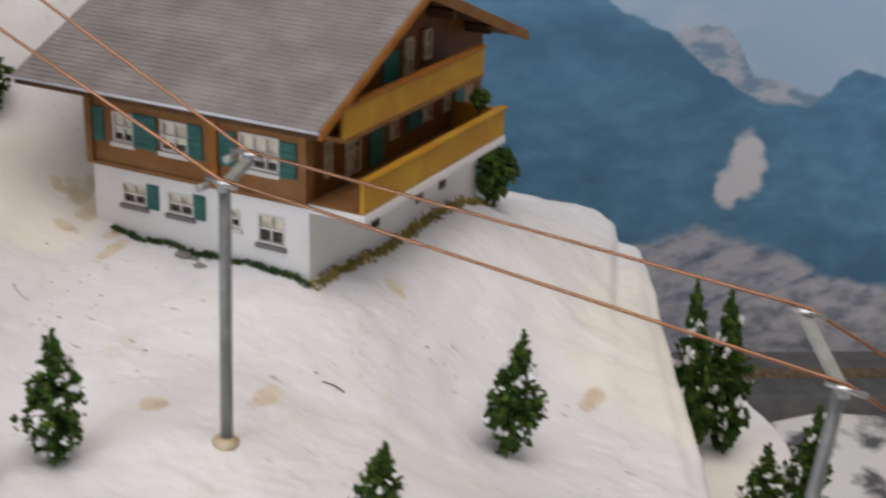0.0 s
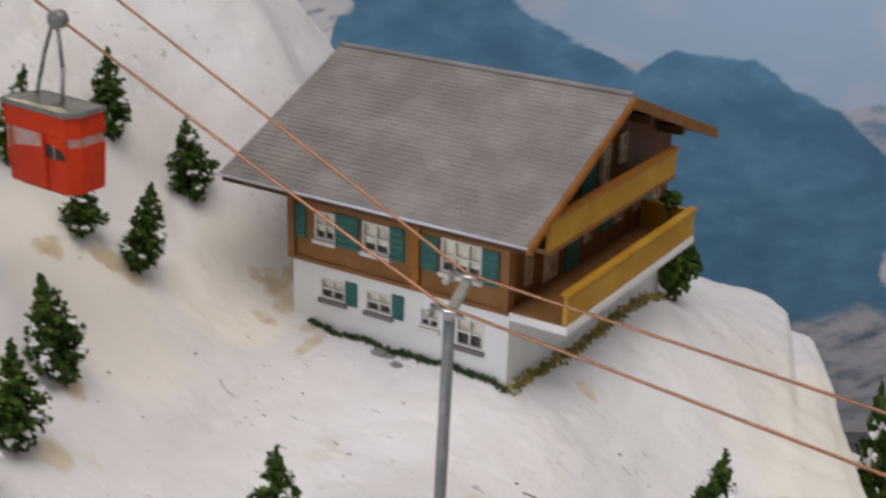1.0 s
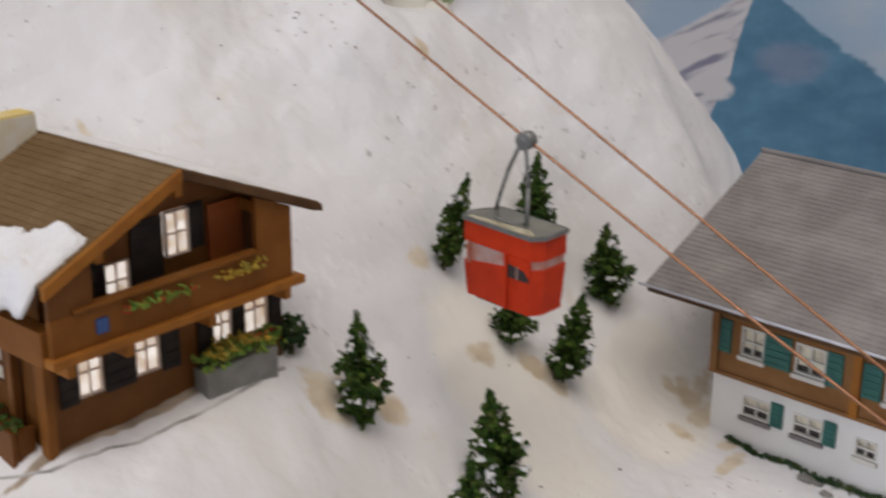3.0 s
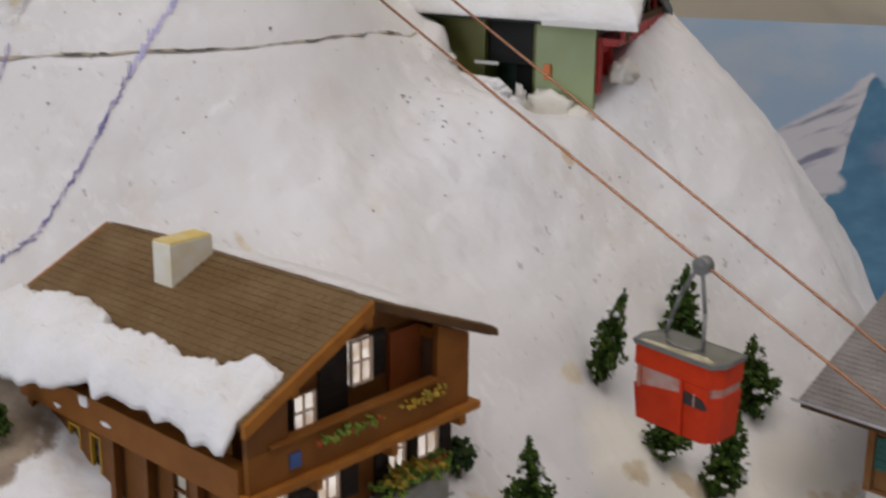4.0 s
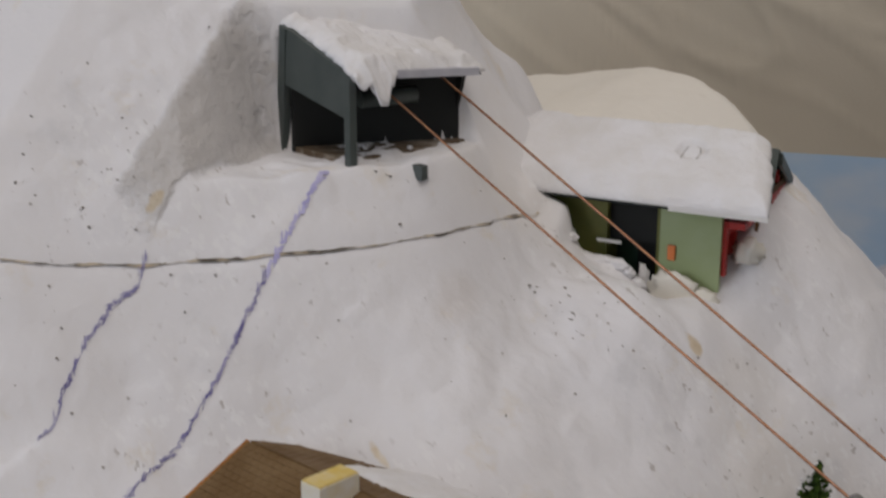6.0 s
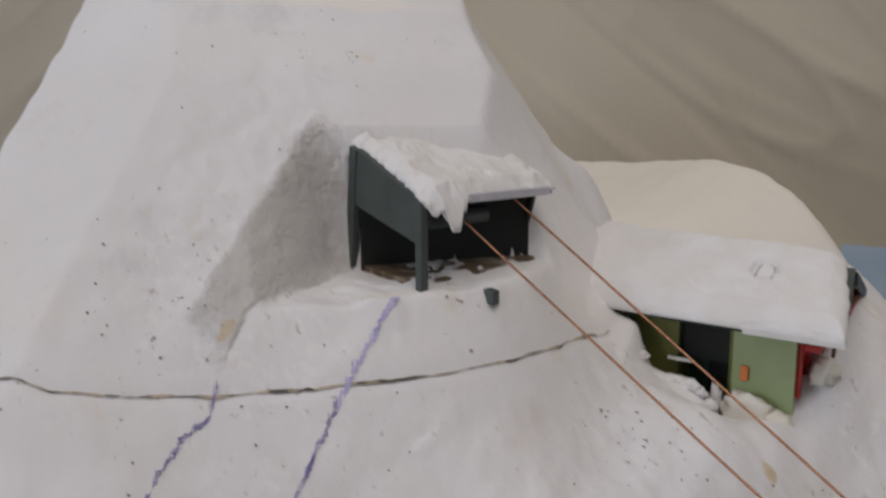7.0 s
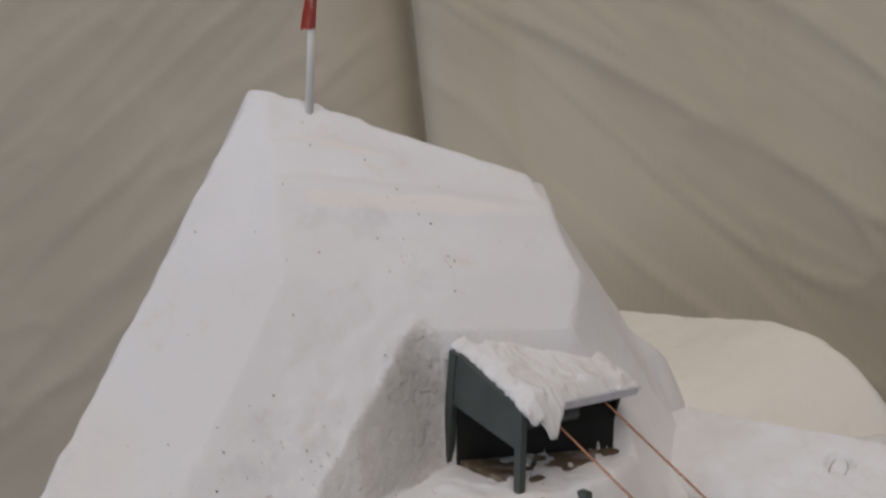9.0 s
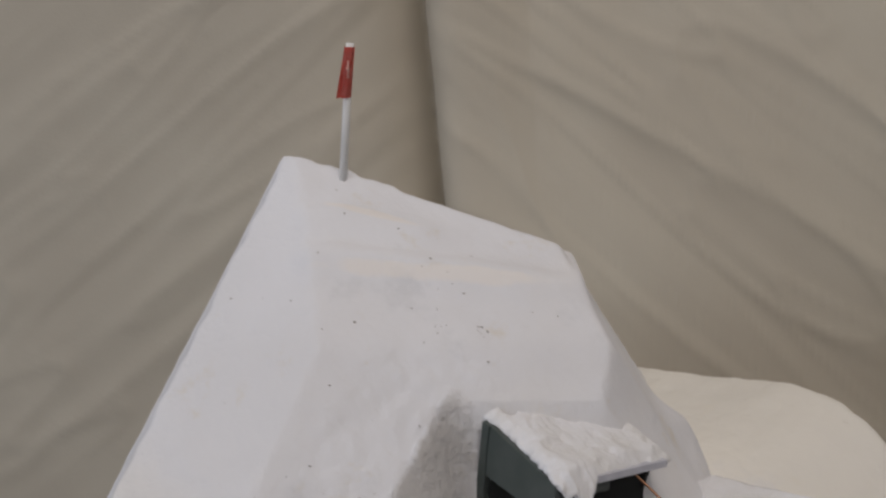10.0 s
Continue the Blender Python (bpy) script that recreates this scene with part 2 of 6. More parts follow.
CURTAIN = material("printed_curtain", (0.74, 0.68, 0.54), 0.6, 0, (0.48, 0.42, 0.33), 190, 3, (0.45, 0.7))
DARK_PANE = material("dark_pane", (0.035, 0.03, 0.028), 0.25, 0, (0.12, 0.10, 0.09), 240, 3, (0.5, 0.75))
GREY_SILL = material("grey_sill", (0.16, 0.14, 0.14), 0.6)
TURF = material("green_flock", (0.012, 0.045, 0.012), 0.9, 0, (0.05, 0.075, 0.015), 220, 3, (0.4, 0.65))
TURF_YELLOW = material("ochre_flock", (0.40, 0.28, 0.07), 0.9, 0, (0.14, 0.15, 0.035), 260, 3, (0.42, 0.62))
LEAF = foam_material()
TRUNK = material("brown_stem", (0.09, 0.055, 0.03), 0.8, 0, (0.14, 0.1, 0.06), 200)
DRY = material("dried_glue", (0.42, 0.31, 0.17), 0.7, 0, (0.62, 0.53, 0.38), 130, 4, (0.35, 0.7), 0.4, 300, 0.001)
GREY_METAL = material("grey_painted_metal", (0.17, 0.175, 0.175), 0.45, 0.3, (0.24, 0.24, 0.235), 200, 3, (0.4, 0.7))
PALE_METAL = material("pale_blue_grey_paint", (0.50, 0.50, 0.56), 0.5, 0, (0.58, 0.58, 0.63), 150, 3, (0.4, 0.7))
LIGHT_METAL = material("light_grey_metal", (0.33, 0.35, 0.33), 0.4, 0.4, (0.42, 0.43, 0.41), 150, 3, (0.4, 0.7))
COPPER = material("copper_wire", (0.265, 0.135, 0.076), 0.30, 1.0, (0.24, 0.12, 0.075), 300, 2, (0.4, 0.7))
CHROME = material("bright_clip", (0.5, 0.5, 0.5), 0.25, 1.0)
RED = material("orange_red_plastic", (0.60, 0.042, 0.008), 0.42, 0, (0.50, 0.032, 0.007), 120, 3, (0.4, 0.7))
CABIN_ROOF = material("grey_tin_roof", (0.20, 0.205, 0.18), 0.32, 0.5, (0.33, 0.33, 0.28), 45, 3, (0.4, 0.7))
ROOF_GLINT = material("golden_roof_glint", (0.86, 0.80, 0.58), 0.25, 0.6, (0.62, 0.56, 0.36), 90, 3, (0.4, 0.7))
CLEAR = material("scratched_clear_plastic", (0.52, 0.36, 0.33), 0.25, 0, (0.50, 0.17, 0.11), 130, 4, (0.4, 0.65))
CABIN_DARK = material("dark_cabin_inside", (0.03, 0.02, 0.02), 0.5)
HUT_PAINT = material("dark_grey_green_plastic", (0.055, 0.07, 0.065), 0.45, 0, (0.07, 0.085, 0.08), 60)
# near black: charcoal panel colour, and the shade inside the cable hut
HUT_DARK = material("charcoal_and_inner_shade", (0.012, 0.013, 0.012), 0.8)
EARTH = material("brown_earth", (0.13, 0.09, 0.055), 0.9, 0, (0.36, 0.31, 0.25), 120, 4, (0.5, 0.7))
PALE_GREEN = material("pale_green_plastic", (0.33, 0.40, 0.20), 0.5, 0, (0.38, 0.45, 0.26), 40, 3, (0.4, 0.7))
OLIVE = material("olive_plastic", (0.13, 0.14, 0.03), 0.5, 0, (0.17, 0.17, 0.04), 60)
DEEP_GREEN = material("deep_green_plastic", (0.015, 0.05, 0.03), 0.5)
RED_PAINT = material("dark_red_plastic", (0.50, 0.028, 0.022), 0.45, 0, (0.36, 0.02, 0.016), 90)
ORANGE = material("orange_tag", (0.75, 0.22, 0.06), 0.5)
CHIMNEY = material("cream_chimney", (0.82, 0.79, 0.70), 0.6, 0, (0.76, 0.69, 0.50), 150, 3, (0.4, 0.7))
YELLOW_TOP = material("yellowed_top", (0.68, 0.5, 0.12), 0.6, 0, (0.7, 0.58, 0.3), 200, 3, (0.4, 0.7))
CONCRETE = material("grey_planter", (0.22, 0.215, 0.2), 0.8, 0, (0.28, 0.27, 0.25), 150)
FLOWER_Y = material("yellow_flock", (0.5, 0.32, 0.03), 0.9, 0, (0.3, 0.25, 0.04), 300)
FLOWER_R = material("red_flock", (0.5, 0.04, 0.02), 0.9)
FLOWER_G = material("light_green_flock", (0.10, 0.20, 0.025), 0.9, 0, (0.2, 0.24, 0.03), 300)
BLUE = material("blue_plaque", (0.03, 0.08, 0.25), 0.5)
DUST = material("grey_dust", (0.42, 0.41, 0.40), 0.9, 0, (0.6, 0.59, 0.58), 300, 3, (0.4, 0.7))
INK = material("violet_ink", (0.13, 0.115, 0.32), 0.6, 0, (0.40, 0.38, 0.56), 160, 3, (0.4, 0.7))
FELT = material("pale_violet_felt_ink", (0.38, 0.36, 0.70), 0.6, 0, (0.58, 0.56, 0.77), 90, 4, (0.35, 0.7))
GAP = material("ochre_brown_gap", (0.10, 0.085, 0.065), 0.9, 0, (0.52, 0.44, 0.33), 120, 5, (0.40, 0.56))
SPECK = material("dark_grit", (0.17, 0.15, 0.135), 0.8, 0, (0.36, 0.32, 0.28), 500, 2, (0.4, 0.65))
POLE_WHITE = material("white_stick", (0.75, 0.74, 0.72), 0.5)
FLAG_PALE = material("faded_pale_print", (0.70, 0.45, 0.40), 0.7, 0, (0.62, 0.25, 0.20), 300, 3, (0.4, 0.7))
FLAG_RED = material("red_paper", (0.66, 0.12, 0.085), 0.6, 0, (0.66, 0.19, 0.16), 200, 3, (0.4, 0.7))
ROCKY = material("rocky_snow", (0.10, 0.10, 0.11), 0.8, 0, (0.72, 0.71, 0.70), 26, 6, (0.40, 0.52), 0.6, 60, 0.004)
ASPHALT = material("dark_grey_road", (0.07, 0.07, 0.075), 0.8, 0, (0.1, 0.1, 0.1), 60)


def lit_pane():
    m = material("lit_window", (0.8, 0.75, 0.65), 0.5)
    nodes, links = m.node_tree.nodes, m.node_tree.links
    out = nodes["Principled BSDF"]
    n = nodes.new("ShaderNodeTexNoise")
    n.inputs["Scale"].default_value = 190
    place = nodes.new("ShaderNodeTexCoord")
    links.new(place.outputs["Object"], n.inputs["Vector"])
    ramp = nodes.new("ShaderNodeValToRGB")
    ramp.color_ramp.elements[0].position, ramp.color_ramp.elements[1].position = 0.38, 0.62
    ramp.color_ramp.elements[0].color, ramp.color_ramp.elements[1].color = (0.5, 0.36, 0.26, 1), (1, 0.93, 0.88, 1)
    links.new(n.outputs["Fac"], ramp.inputs["Fac"])
    links.new(ramp.outputs["Color"], out.inputs["Emission Color"])
    out.inputs["Emission Strength"].default_value = 0.66
    return m


LIT = lit_pane()


# ---- building blocks ----
def box(bm, x0, x1, y0, y1, z0, z1, bevel=0.0):
    corners = [bm.verts.new((x, y, z)) for z in (z0, z1) for x, y in ((x0, y0), (x1, y0), (x1, y1), (x0, y1))]
    faces = [bm.faces.new([corners[i] for i in f]) for f in ((3, 2, 1, 0), (4, 5, 6, 7), (0, 1, 5, 4), (1, 2, 6, 5), (2, 3, 7, 6), (3, 0, 4, 7))]
    if bevel:
        edges = list({e for f in faces for e in f.edges})
        bmesh.ops.bevel(bm, geom=edges, offset=bevel, segments=2, affect="EDGES", profile=0.7)
    return bm


def prism(bm, outline, axis, a, b):
    """A solid of that outline, drawn in the two other axes, from a to b along the axis."""
    def at(p, d):
        return {"x": (d, *p), "y": (p[0], d, p[1]), "z": (*p, d)}[axis]
    low, high = [bm.verts.new(at(p, a)) for p in outline], [bm.verts.new(at(p, b)) for p in outline]
    bm.faces.new(low), bm.faces.new(high[::-1])
    for i in range(len(outline)):
        j = (i + 1) % len(outline)
        bm.faces.new((low[j], low[i], high[i], high[j]))
    bmesh.ops.recalc_face_normals(bm, faces=bm.faces[:])
    return bm


def rod(bm, a, b, r, r2=None, sides=10):
    a, b = Vector(a), Vector(b)
    r2 = r if r2 is None else r2
    q = (b - a).to_track_quat("Z", "Y")
    rings = []
    for p, s in ((a, r), (b, r2)):
        rings.append([bm.verts.new(p + q @ Vector((s * math.cos(2 * math.pi * i / sides), s * math.sin(2 * math.pi * i / sides), 0))) for i in range(sides)])
    for i in range(sides):
        j = (i + 1) % sides
        f = bm.faces.new((rings[0][i], rings[0][j], rings[1][j], rings[1][i]))
        f.smooth = True
    bm.faces.new(rings[0][::-1]), bm.faces.new(rings[1])
    return bm


def lump(bm, centre, size, seed=0, rough=0.35, level=2, scale=1.0):
    """An uneven blob: an icosphere pushed about by noise."""
    made = bmesh.ops.create_icosphere(bm, subdivisions=level, radius=1)["verts"]
    for v in made:
        d = 1 + rough * noise.noise(v.co * 1.7 * scale + Vector((seed * 7.3, seed * 3.1, seed)))
        v.co = Vector((v.co.x * size[0] * d + centre[0], v.co.y * size[1] * d + centre[1], v.co.z * size[2] * d + centre[2]))
        for f in v.link_faces:
            f.smooth = True
    return bm


def part(name, bm, mat, parent=None, label=""):
    mesh = bpy.data.meshes.new(name)
    bm.to_mesh(mesh)
    bm.free()
    mesh.materials.append(mat)
    ob = new(name, mesh)
    ob.parent = parent
    return tagged(ob, label)


def thing(name, where, label, category, group="", turn=0.0):
    ob = new(name)
    ob.empty_display_size = 0.01
    ob.matrix_world = Matrix.Translation(where) @ Matrix.Rotation(radians(turn), 4, "Z")
    return tagged(ob, label, category, group)


B = bmesh.new

# ---- the hall ----
# unseen shell, added to close the place and bounce the lamps' light
HALL_WHITE = material("off_white_hall_paint", (0.72, 0.72, 0.72), 0.8, 0, (0.76, 0.76, 0.76), 3, 4, (0.4, 0.6), 0.2, 60, 0.002)
HALL_FLOOR = material("grey_hall_floor", (0.30, 0.28, 0.26), 0.6, 0, (0.35, 0.33, 0.30), 4, 5, (0.4, 0.6), 0.2, 80, 0.001)


def hall_piece(name, label, category, *boxes, mat=HALL_WHITE):
    bm = B()
    for b in boxes:
        box(bm, *b)
    return tagged(part(name, bm, mat), label, category, kind="structure")


hall_piece("floor", "plain grey hall floor", "floor", (-3.4, 3.0, -3.6, 2.8, -.12, 0), mat=HALL_FLOOR)
hall_piece("ceiling", "plain off-white hall ceiling", "ceiling", (-3.4, 3.0, -3.6, 2.8, 4.3, 4.45))
hall_piece("wall_west", "plain off-white hall wall", "wall", (-3.55, -3.4, -3.6, 2.8, 0, 4.3))
hall_piece("wall_east", "plain off-white hall wall", "wall", (3.0, 3.15, -3.6, 2.8, 0, 4.3))
hall_piece("wall_north", "plain off-white hall wall behind the cloth", "wall", (-3.4, 3.0, 2.8, 2.95, 0, 4.3))
# south wall with the window opening, which the window light fills
hall_piece("wall_south", "off-white hall wall with a wide window opening", "wall", (-3.4, -2.2, -3.75, -3.6, 0, 4.3), (-.4, 3.0, -3.75, -3.6, 0, 4.3), (-2.2, -.4, -3.75, -3.6, 0, 1.4), (-2.2, -.4, -3.75, -3.6, 3.0, 4.3))


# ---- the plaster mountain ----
# control heights sampled from a surface fitted to points in the camera's view
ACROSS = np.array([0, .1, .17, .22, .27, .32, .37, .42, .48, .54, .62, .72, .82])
HEIGHT_ROWS = {}


def height_row(x, *heights):
    """One row of the mountain's control heights at x, above the hall floor at the ACROSS places."""
    HEIGHT_ROWS[x] = np.array(heights)


height_row(-1.0, 1.069, 1.150, 1.213, 1.260, 1.304, 1.337, 1.358, 1.360, 1.326, 1.262, 1.189, 1.157, 1.130)
height_row(-0.93, 1.108, 1.206, 1.275, 1.328, 1.388, 1.440, 1.466, 1.458, 1.409, 1.339, 1.264, 1.215, 1.174)
height_row(-0.87, 1.134, 1.252, 1.326, 1.378, 1.438, 1.492, 1.514, 1.496, 1.440, 1.378, 1.317, 1.256, 1.200)
height_row(-0.82, 1.147, 1.280, 1.360, 1.404, 1.452, 1.496, 1.514, 1.496, 1.441, 1.388, 1.343, 1.277, 1.209)
height_row(-0.77, 1.155, 1.283, 1.365, 1.401, 1.439, 1.476, 1.495, 1.479, 1.429, 1.389, 1.356, 1.283, 1.208)
height_row(-0.73, 1.156, 1.267, 1.335, 1.368, 1.404, 1.441, 1.467, 1.453, 1.406, 1.383, 1.358, 1.278, 1.200)
height_row(-0.69, 1.151, 1.242, 1.292, 1.316, 1.354, 1.389, 1.420, 1.404, 1.363, 1.364, 1.349, 1.263, 1.185)
height_row(-0.65, 1.144, 1.214, 1.249, 1.266, 1.303, 1.330, 1.357, 1.330, 1.313, 1.340, 1.324, 1.239, 1.166)
height_row(-0.61, 1.135, 1.186, 1.213, 1.228, 1.252, 1.277, 1.292, 1.291, 1.291, 1.324, 1.296, 1.209, 1.142)
height_row(-0.57, 1.128, 1.165, 1.190, 1.205, 1.222, 1.248, 1.257, 1.277, 1.286, 1.311, 1.269, 1.178, 1.117)
height_row(-0.52, 1.122, 1.151, 1.175, 1.186, 1.195, 1.210, 1.215, 1.217, 1.229, 1.261, 1.228, 1.139, 1.086)
height_row(-0.47, 1.114, 1.138, 1.166, 1.176, 1.174, 1.163, 1.158, 1.155, 1.151, 1.188, 1.184, 1.100, 1.058)
height_row(-0.42, 1.103, 1.121, 1.136, 1.142, 1.133, 1.120, 1.112, 1.110, 1.105, 1.131, 1.143, 1.070, 1.038)
height_row(-0.36, 1.091, 1.101, 1.107, 1.107, 1.099, 1.087, 1.084, 1.088, 1.100, 1.115, 1.114, 1.062, 1.025)
height_row(-0.29, 1.078, 1.086, 1.088, 1.087, 1.082, 1.078, 1.080, 1.085, 1.095, 1.093, 1.092, 1.055, 1.019)
height_row(-0.2, 1.066, 1.073, 1.075, 1.075, 1.074, 1.072, 1.069, 1.060, 1.044, 1.040, 1.040, 1.020, 1.001)
height_row(0.0, 1.045, 1.050, 1.051, 1.050, 1.048, 1.044, 1.037, 1.029, 1.019, 1.009, 0.996, 0.980, 0.966)
ALONG = np.array(sorted(HEIGHT_ROWS))
SHAPE = np.array([HEIGHT_ROWS[x] for x in ALONG])


def weights(knots, at):
    """Smooth (cubic) weights of all knots for each place."""
    at = np.clip(at, knots[0], knots[-1])
    i = np.clip(np.searchsorted(knots, at) - 1, 0, len(knots) - 2)
    h = knots[i + 1] - knots[i]
    s = (at - knots[i]) / h
    w = np.zeros((len(at), len(knots)))
    r = np.arange(len(at))
    h00, h10, h01, h11 = 2*s**3 - 3*s**2 + 1, s**3 - 2*s**2 + s, -2*s**3 + 3*s**2, s**3 - s**2
    w[r, i] += h00
    w[r, i + 1] += h01
    for slope, k in ((h10 * h, i), (h11 * h, i + 1)):
        a, b = np.clip(k - 1, 0, None), np.clip(k + 1, None, len(knots) - 1)
        d = knots[b] - knots[a]
        w[r, b] += slope / d
        w[r, a] -= slope / d
    return w


def ease(v):
    v = np.clip(v, 0, 1)
    return v * v * (3 - 2 * v)


EDGE_Y = np.array([.30, .40, .48, .55, .62, .668, .742, .771, .81])
EDGE_X = np.array([-.02, -.08, -.118, -.149, -.184, -.204, -.242, -.257, -.30])


LOW_X, LOW_Y, SIDE_X, SIDE_Y = -1.146, 0.586, -0.318, 0.915


def smooth_min(a, b, k=.004):
    h = np.clip(.5 + .5 * (b - a) / k, 0, 1)
    return b + (a - b) * h - k * h * (1 - h)


def facet(x, y, p, along, slope, outward, drop):
    """A plane through p: it climbs by slope along one way and falls by drop along the other."""
    s = (x - p[0]) * along[0] + (y - p[1]) * along[1]
    d = (x - p[0]) * outward[0] + (y - p[1]) * outward[1]
    return p[2] + slope * s - drop * d


def chips(x, y):
    """Uneven hewing along an edge of the summit block."""
    s = .33 * x - .944 * y
    return .0016 * np.sin(171 * s + 1.3) * np.sin(63 * s) + .0011 * np.sin(389 * s + 40 * x) + .0009 * np.sin(247 * s + 2) ** 3


def heights(x, y):
    """The mountain's height at each of the places x, y (arrays)."""
    x, y = np.asarray(x, float), np.asarray(y, float)
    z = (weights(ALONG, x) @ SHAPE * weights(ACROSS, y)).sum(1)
    z = z + .03 * ease((z - 1.385) / .04) * ease((-.66 - x) / .05)
    # flat-topped hill behind the green house
    hill = sum(np.interp(x + d, [-1.0, -.95, -.875, -.80, -.725, -.70, -.67, -.64, -.60, -.45], [1.29, 1.306, 1.318, 1.332, 1.3445, 1.3375, 1.3165, 1.282, 1.208, .9]) for d in (-.032, -.016, 0, .016, .032)) / 5 + .003
    hill = hill - .26 * np.clip(.66 - y, 0, .20) - .8 * np.maximum(0, .46 - y) - 1.3 * np.hypot(np.maximum(0, y - .65), .012) + .0156
    z = -smooth_min(-z, -hill, .008)
    # the far shoulder falls away beside the green house
    z = z - .008 * ease((y - .55) / .05) * ease((x + .64) / .05) * ease((-.48 - x) / .07)
    z = z - np.interp(x, [-.55, -.52, -.505, -.49, -.47, -.45, -.41], [.0, .007, .022, .036, .042, .034, 0]) * ease((y - .555) / .05)
    z = z - .034 * ease((y - .67) / .05) * ease((x + .67) / .05) * ease((-.46 - x) / .05)
    lift = 2.5 * np.maximum(0, x + .66)
    # the hewn faces of the summit block: front, steep lower front, left, left edge, right, back
    z = smooth_min(z, .8485 - .653 * x + .322 * y + lift, .0016)
    z = smooth_min(z, 1.4285 + LOW_X * (x + .759) + LOW_Y * (y - .269) + lift, .002)
    z = smooth_min(z, 1.5055 + SIDE_X * (x + .8515) + SIDE_Y * (y - .321) + lift, .0016)
    z = smooth_min(z, facet(x, y, (-.8515, .321, 1.5055), (.33, -.944), -1.035, (-.944, -.33), 1.7) + .008 + chips(x, y) + lift, .0016)
    block = facet(x, y, (-.7457, .4194, 1.4681), (.97, -.25), -.745, (.25, .97), 1.42) + .0008
    z = np.where(x < -.62, smooth_min(z, -smooth_min(-block, -hill, .008), .002), z)
    ridge = facet(x, y, (-.8515, .321, 1.5055), (.734, .679), -.314, (-.68, .73), 1.0) + .0060
    ridge = ridge + .0042 * np.exp(-((((x + .8515) * .734 + (y - .321) * .679) - .034) / .034) ** 2)
    run = .734 * (x + .8515) + .679 * (y - .321)
    ridge = ridge + (.0011 * np.sin(330 * run + 90 * x) * np.sin(140 * run) - .0016 * np.exp(-((run - .040) / .004) ** 2) - .0010 * np.exp(-((run - .016) / .003) ** 2)) * ease((.09 - run) / .03)
    z = np.where(x < -.62, smooth_min(z, -smooth_min(-ridge, -hill, .008), .0016), z)
    # small ledges across the front face
    for level, deep, x0, x1 in ((1.4783 - .3 * (x + .80), .0045, -.830, -.765), (1.4563 - .22 * (x + .752), .0058, -.815, -.705)):
        z = z + deep * np.exp(-((z - level) / .0048) ** 2) * ease((x - x0) / .02) * ease((x1 - x) / .02)
    # niche of the cable hut
    left = np.maximum(0, (x + .7095) * -.932 + (y - .3301) * -.363)
    steep = np.interp(y, [.245, .262, .280, .300, .312], [.35, 1.0, 1.9, 3.3, 4.0])
    cap = 1.3425 + steep * left + 40 * np.maximum(0, left - np.interp((x + .7095) * .363 + (y - .3301) * -.932, [.010, .0157, .031, .040, .0465, .07], [.0115, .0125, .0131, .0165, .0188, .020]) + .0016 * np.sin(210 * y) * np.sin(95 * y) + .0009 * np.sin(520 * y)) + 30 * np.maximum(0, (x + .709) * -.871 + (y - .334) * .492 + .0038) + 30 * np.maximum(0, y - .406)
    z = smooth_min(z, cap + 2 * np.maximum(0, x + .62), .002)
    # a swelling at the foot of the summit block, beside the green house's roof
    z = z + .020 * np.exp(-(((x + .706) / .015) ** 2 + ((y - .492) / .021) ** 2))
    # snow banked up over the near end of the green house's eave
    z = z + .0075 * np.exp(-(((x + .6385) / .0085) ** 2 + ((y - .4310) / .0065) ** 2))
    # levelled before the green house so its wall foot fits the camera's view
    pad = np.exp(-(((x + .583) / .03) ** 2 + ((y - .458) / .022) ** 2) * 1.2)
    z = z * (1 - pad) + 1.270 * pad
    # the snow bank before the green house's entrance, and the pit behind it
    u, w = (x + .563) * .9397 + (y - .472) * .342, (y - .472) * .9397 - (x + .563) * .342
    bank = np.interp(u, [-.085, -.0709, -.0635, -.055, -.0454, -.0354, -.031, -.026], [1.318, 1.3135, 1.292, 1.2905, 1.291, 1.283, 1.271, 1.262]) - .002 - .9 * np.maximum(0, -.013 - w)
    z = np.where((u > -.085) & (u < -.026) & (w < -.0085) & (w > -.05), -smooth_min(-z, -bank, .003), z)
    pit = ease((u + .070) / .006) * ease((-.029 - u) / .003) * ease((w + .0095) / .002) * ease((.03 - w) / .01)
    z = np.minimum(z, z * (1 - pit) + 1.254 * pit)
    z = z + .013 * np.exp(-(((u - .014) / .013) ** 2 + ((w - .024) / .018) ** 2))
    z = z + .003 * ease((y - .66) / .08) * ease((x + .42) / .08)
    # the path along the brown chalet's front
    z = z - .0045 * np.exp(-(((x + .4745) / .009) ** 2 + ((y - .232) / .026) ** 2))
    z = z - .005 * np.exp(-(((x + .487) / .022) ** 2 + ((y - .178) / .014) ** 2))
    # the cut-off side, with a ledge for the trees
    off = x - np.interp(y, EDGE_Y, EDGE_X)
    inner = x - np.interp(y, [.48, .526, .6315, .7218, .80], [-.147, -.166, -.2122, -.2444, -.272])
    ledge = ease((y - .66) / .06)
    z = z + ledge * (.0050 * ease((inner + .05) / .03) + ease(inner / .002) * (.001 + .5 * np.clip(inner, 0, .018)))
    z = z - ease(inner / .002) * (.0008 + .0125 * ease((y - .60) / .15)) - ease(off / .006) * .003
    z = z - ease((off - .010) / .016) * (.042 + .030 * ease((y - .58) / .06)) - ease((off - .105) / .03) * .10
    z = z - ease((y - .815) / .03) * .16
    return z


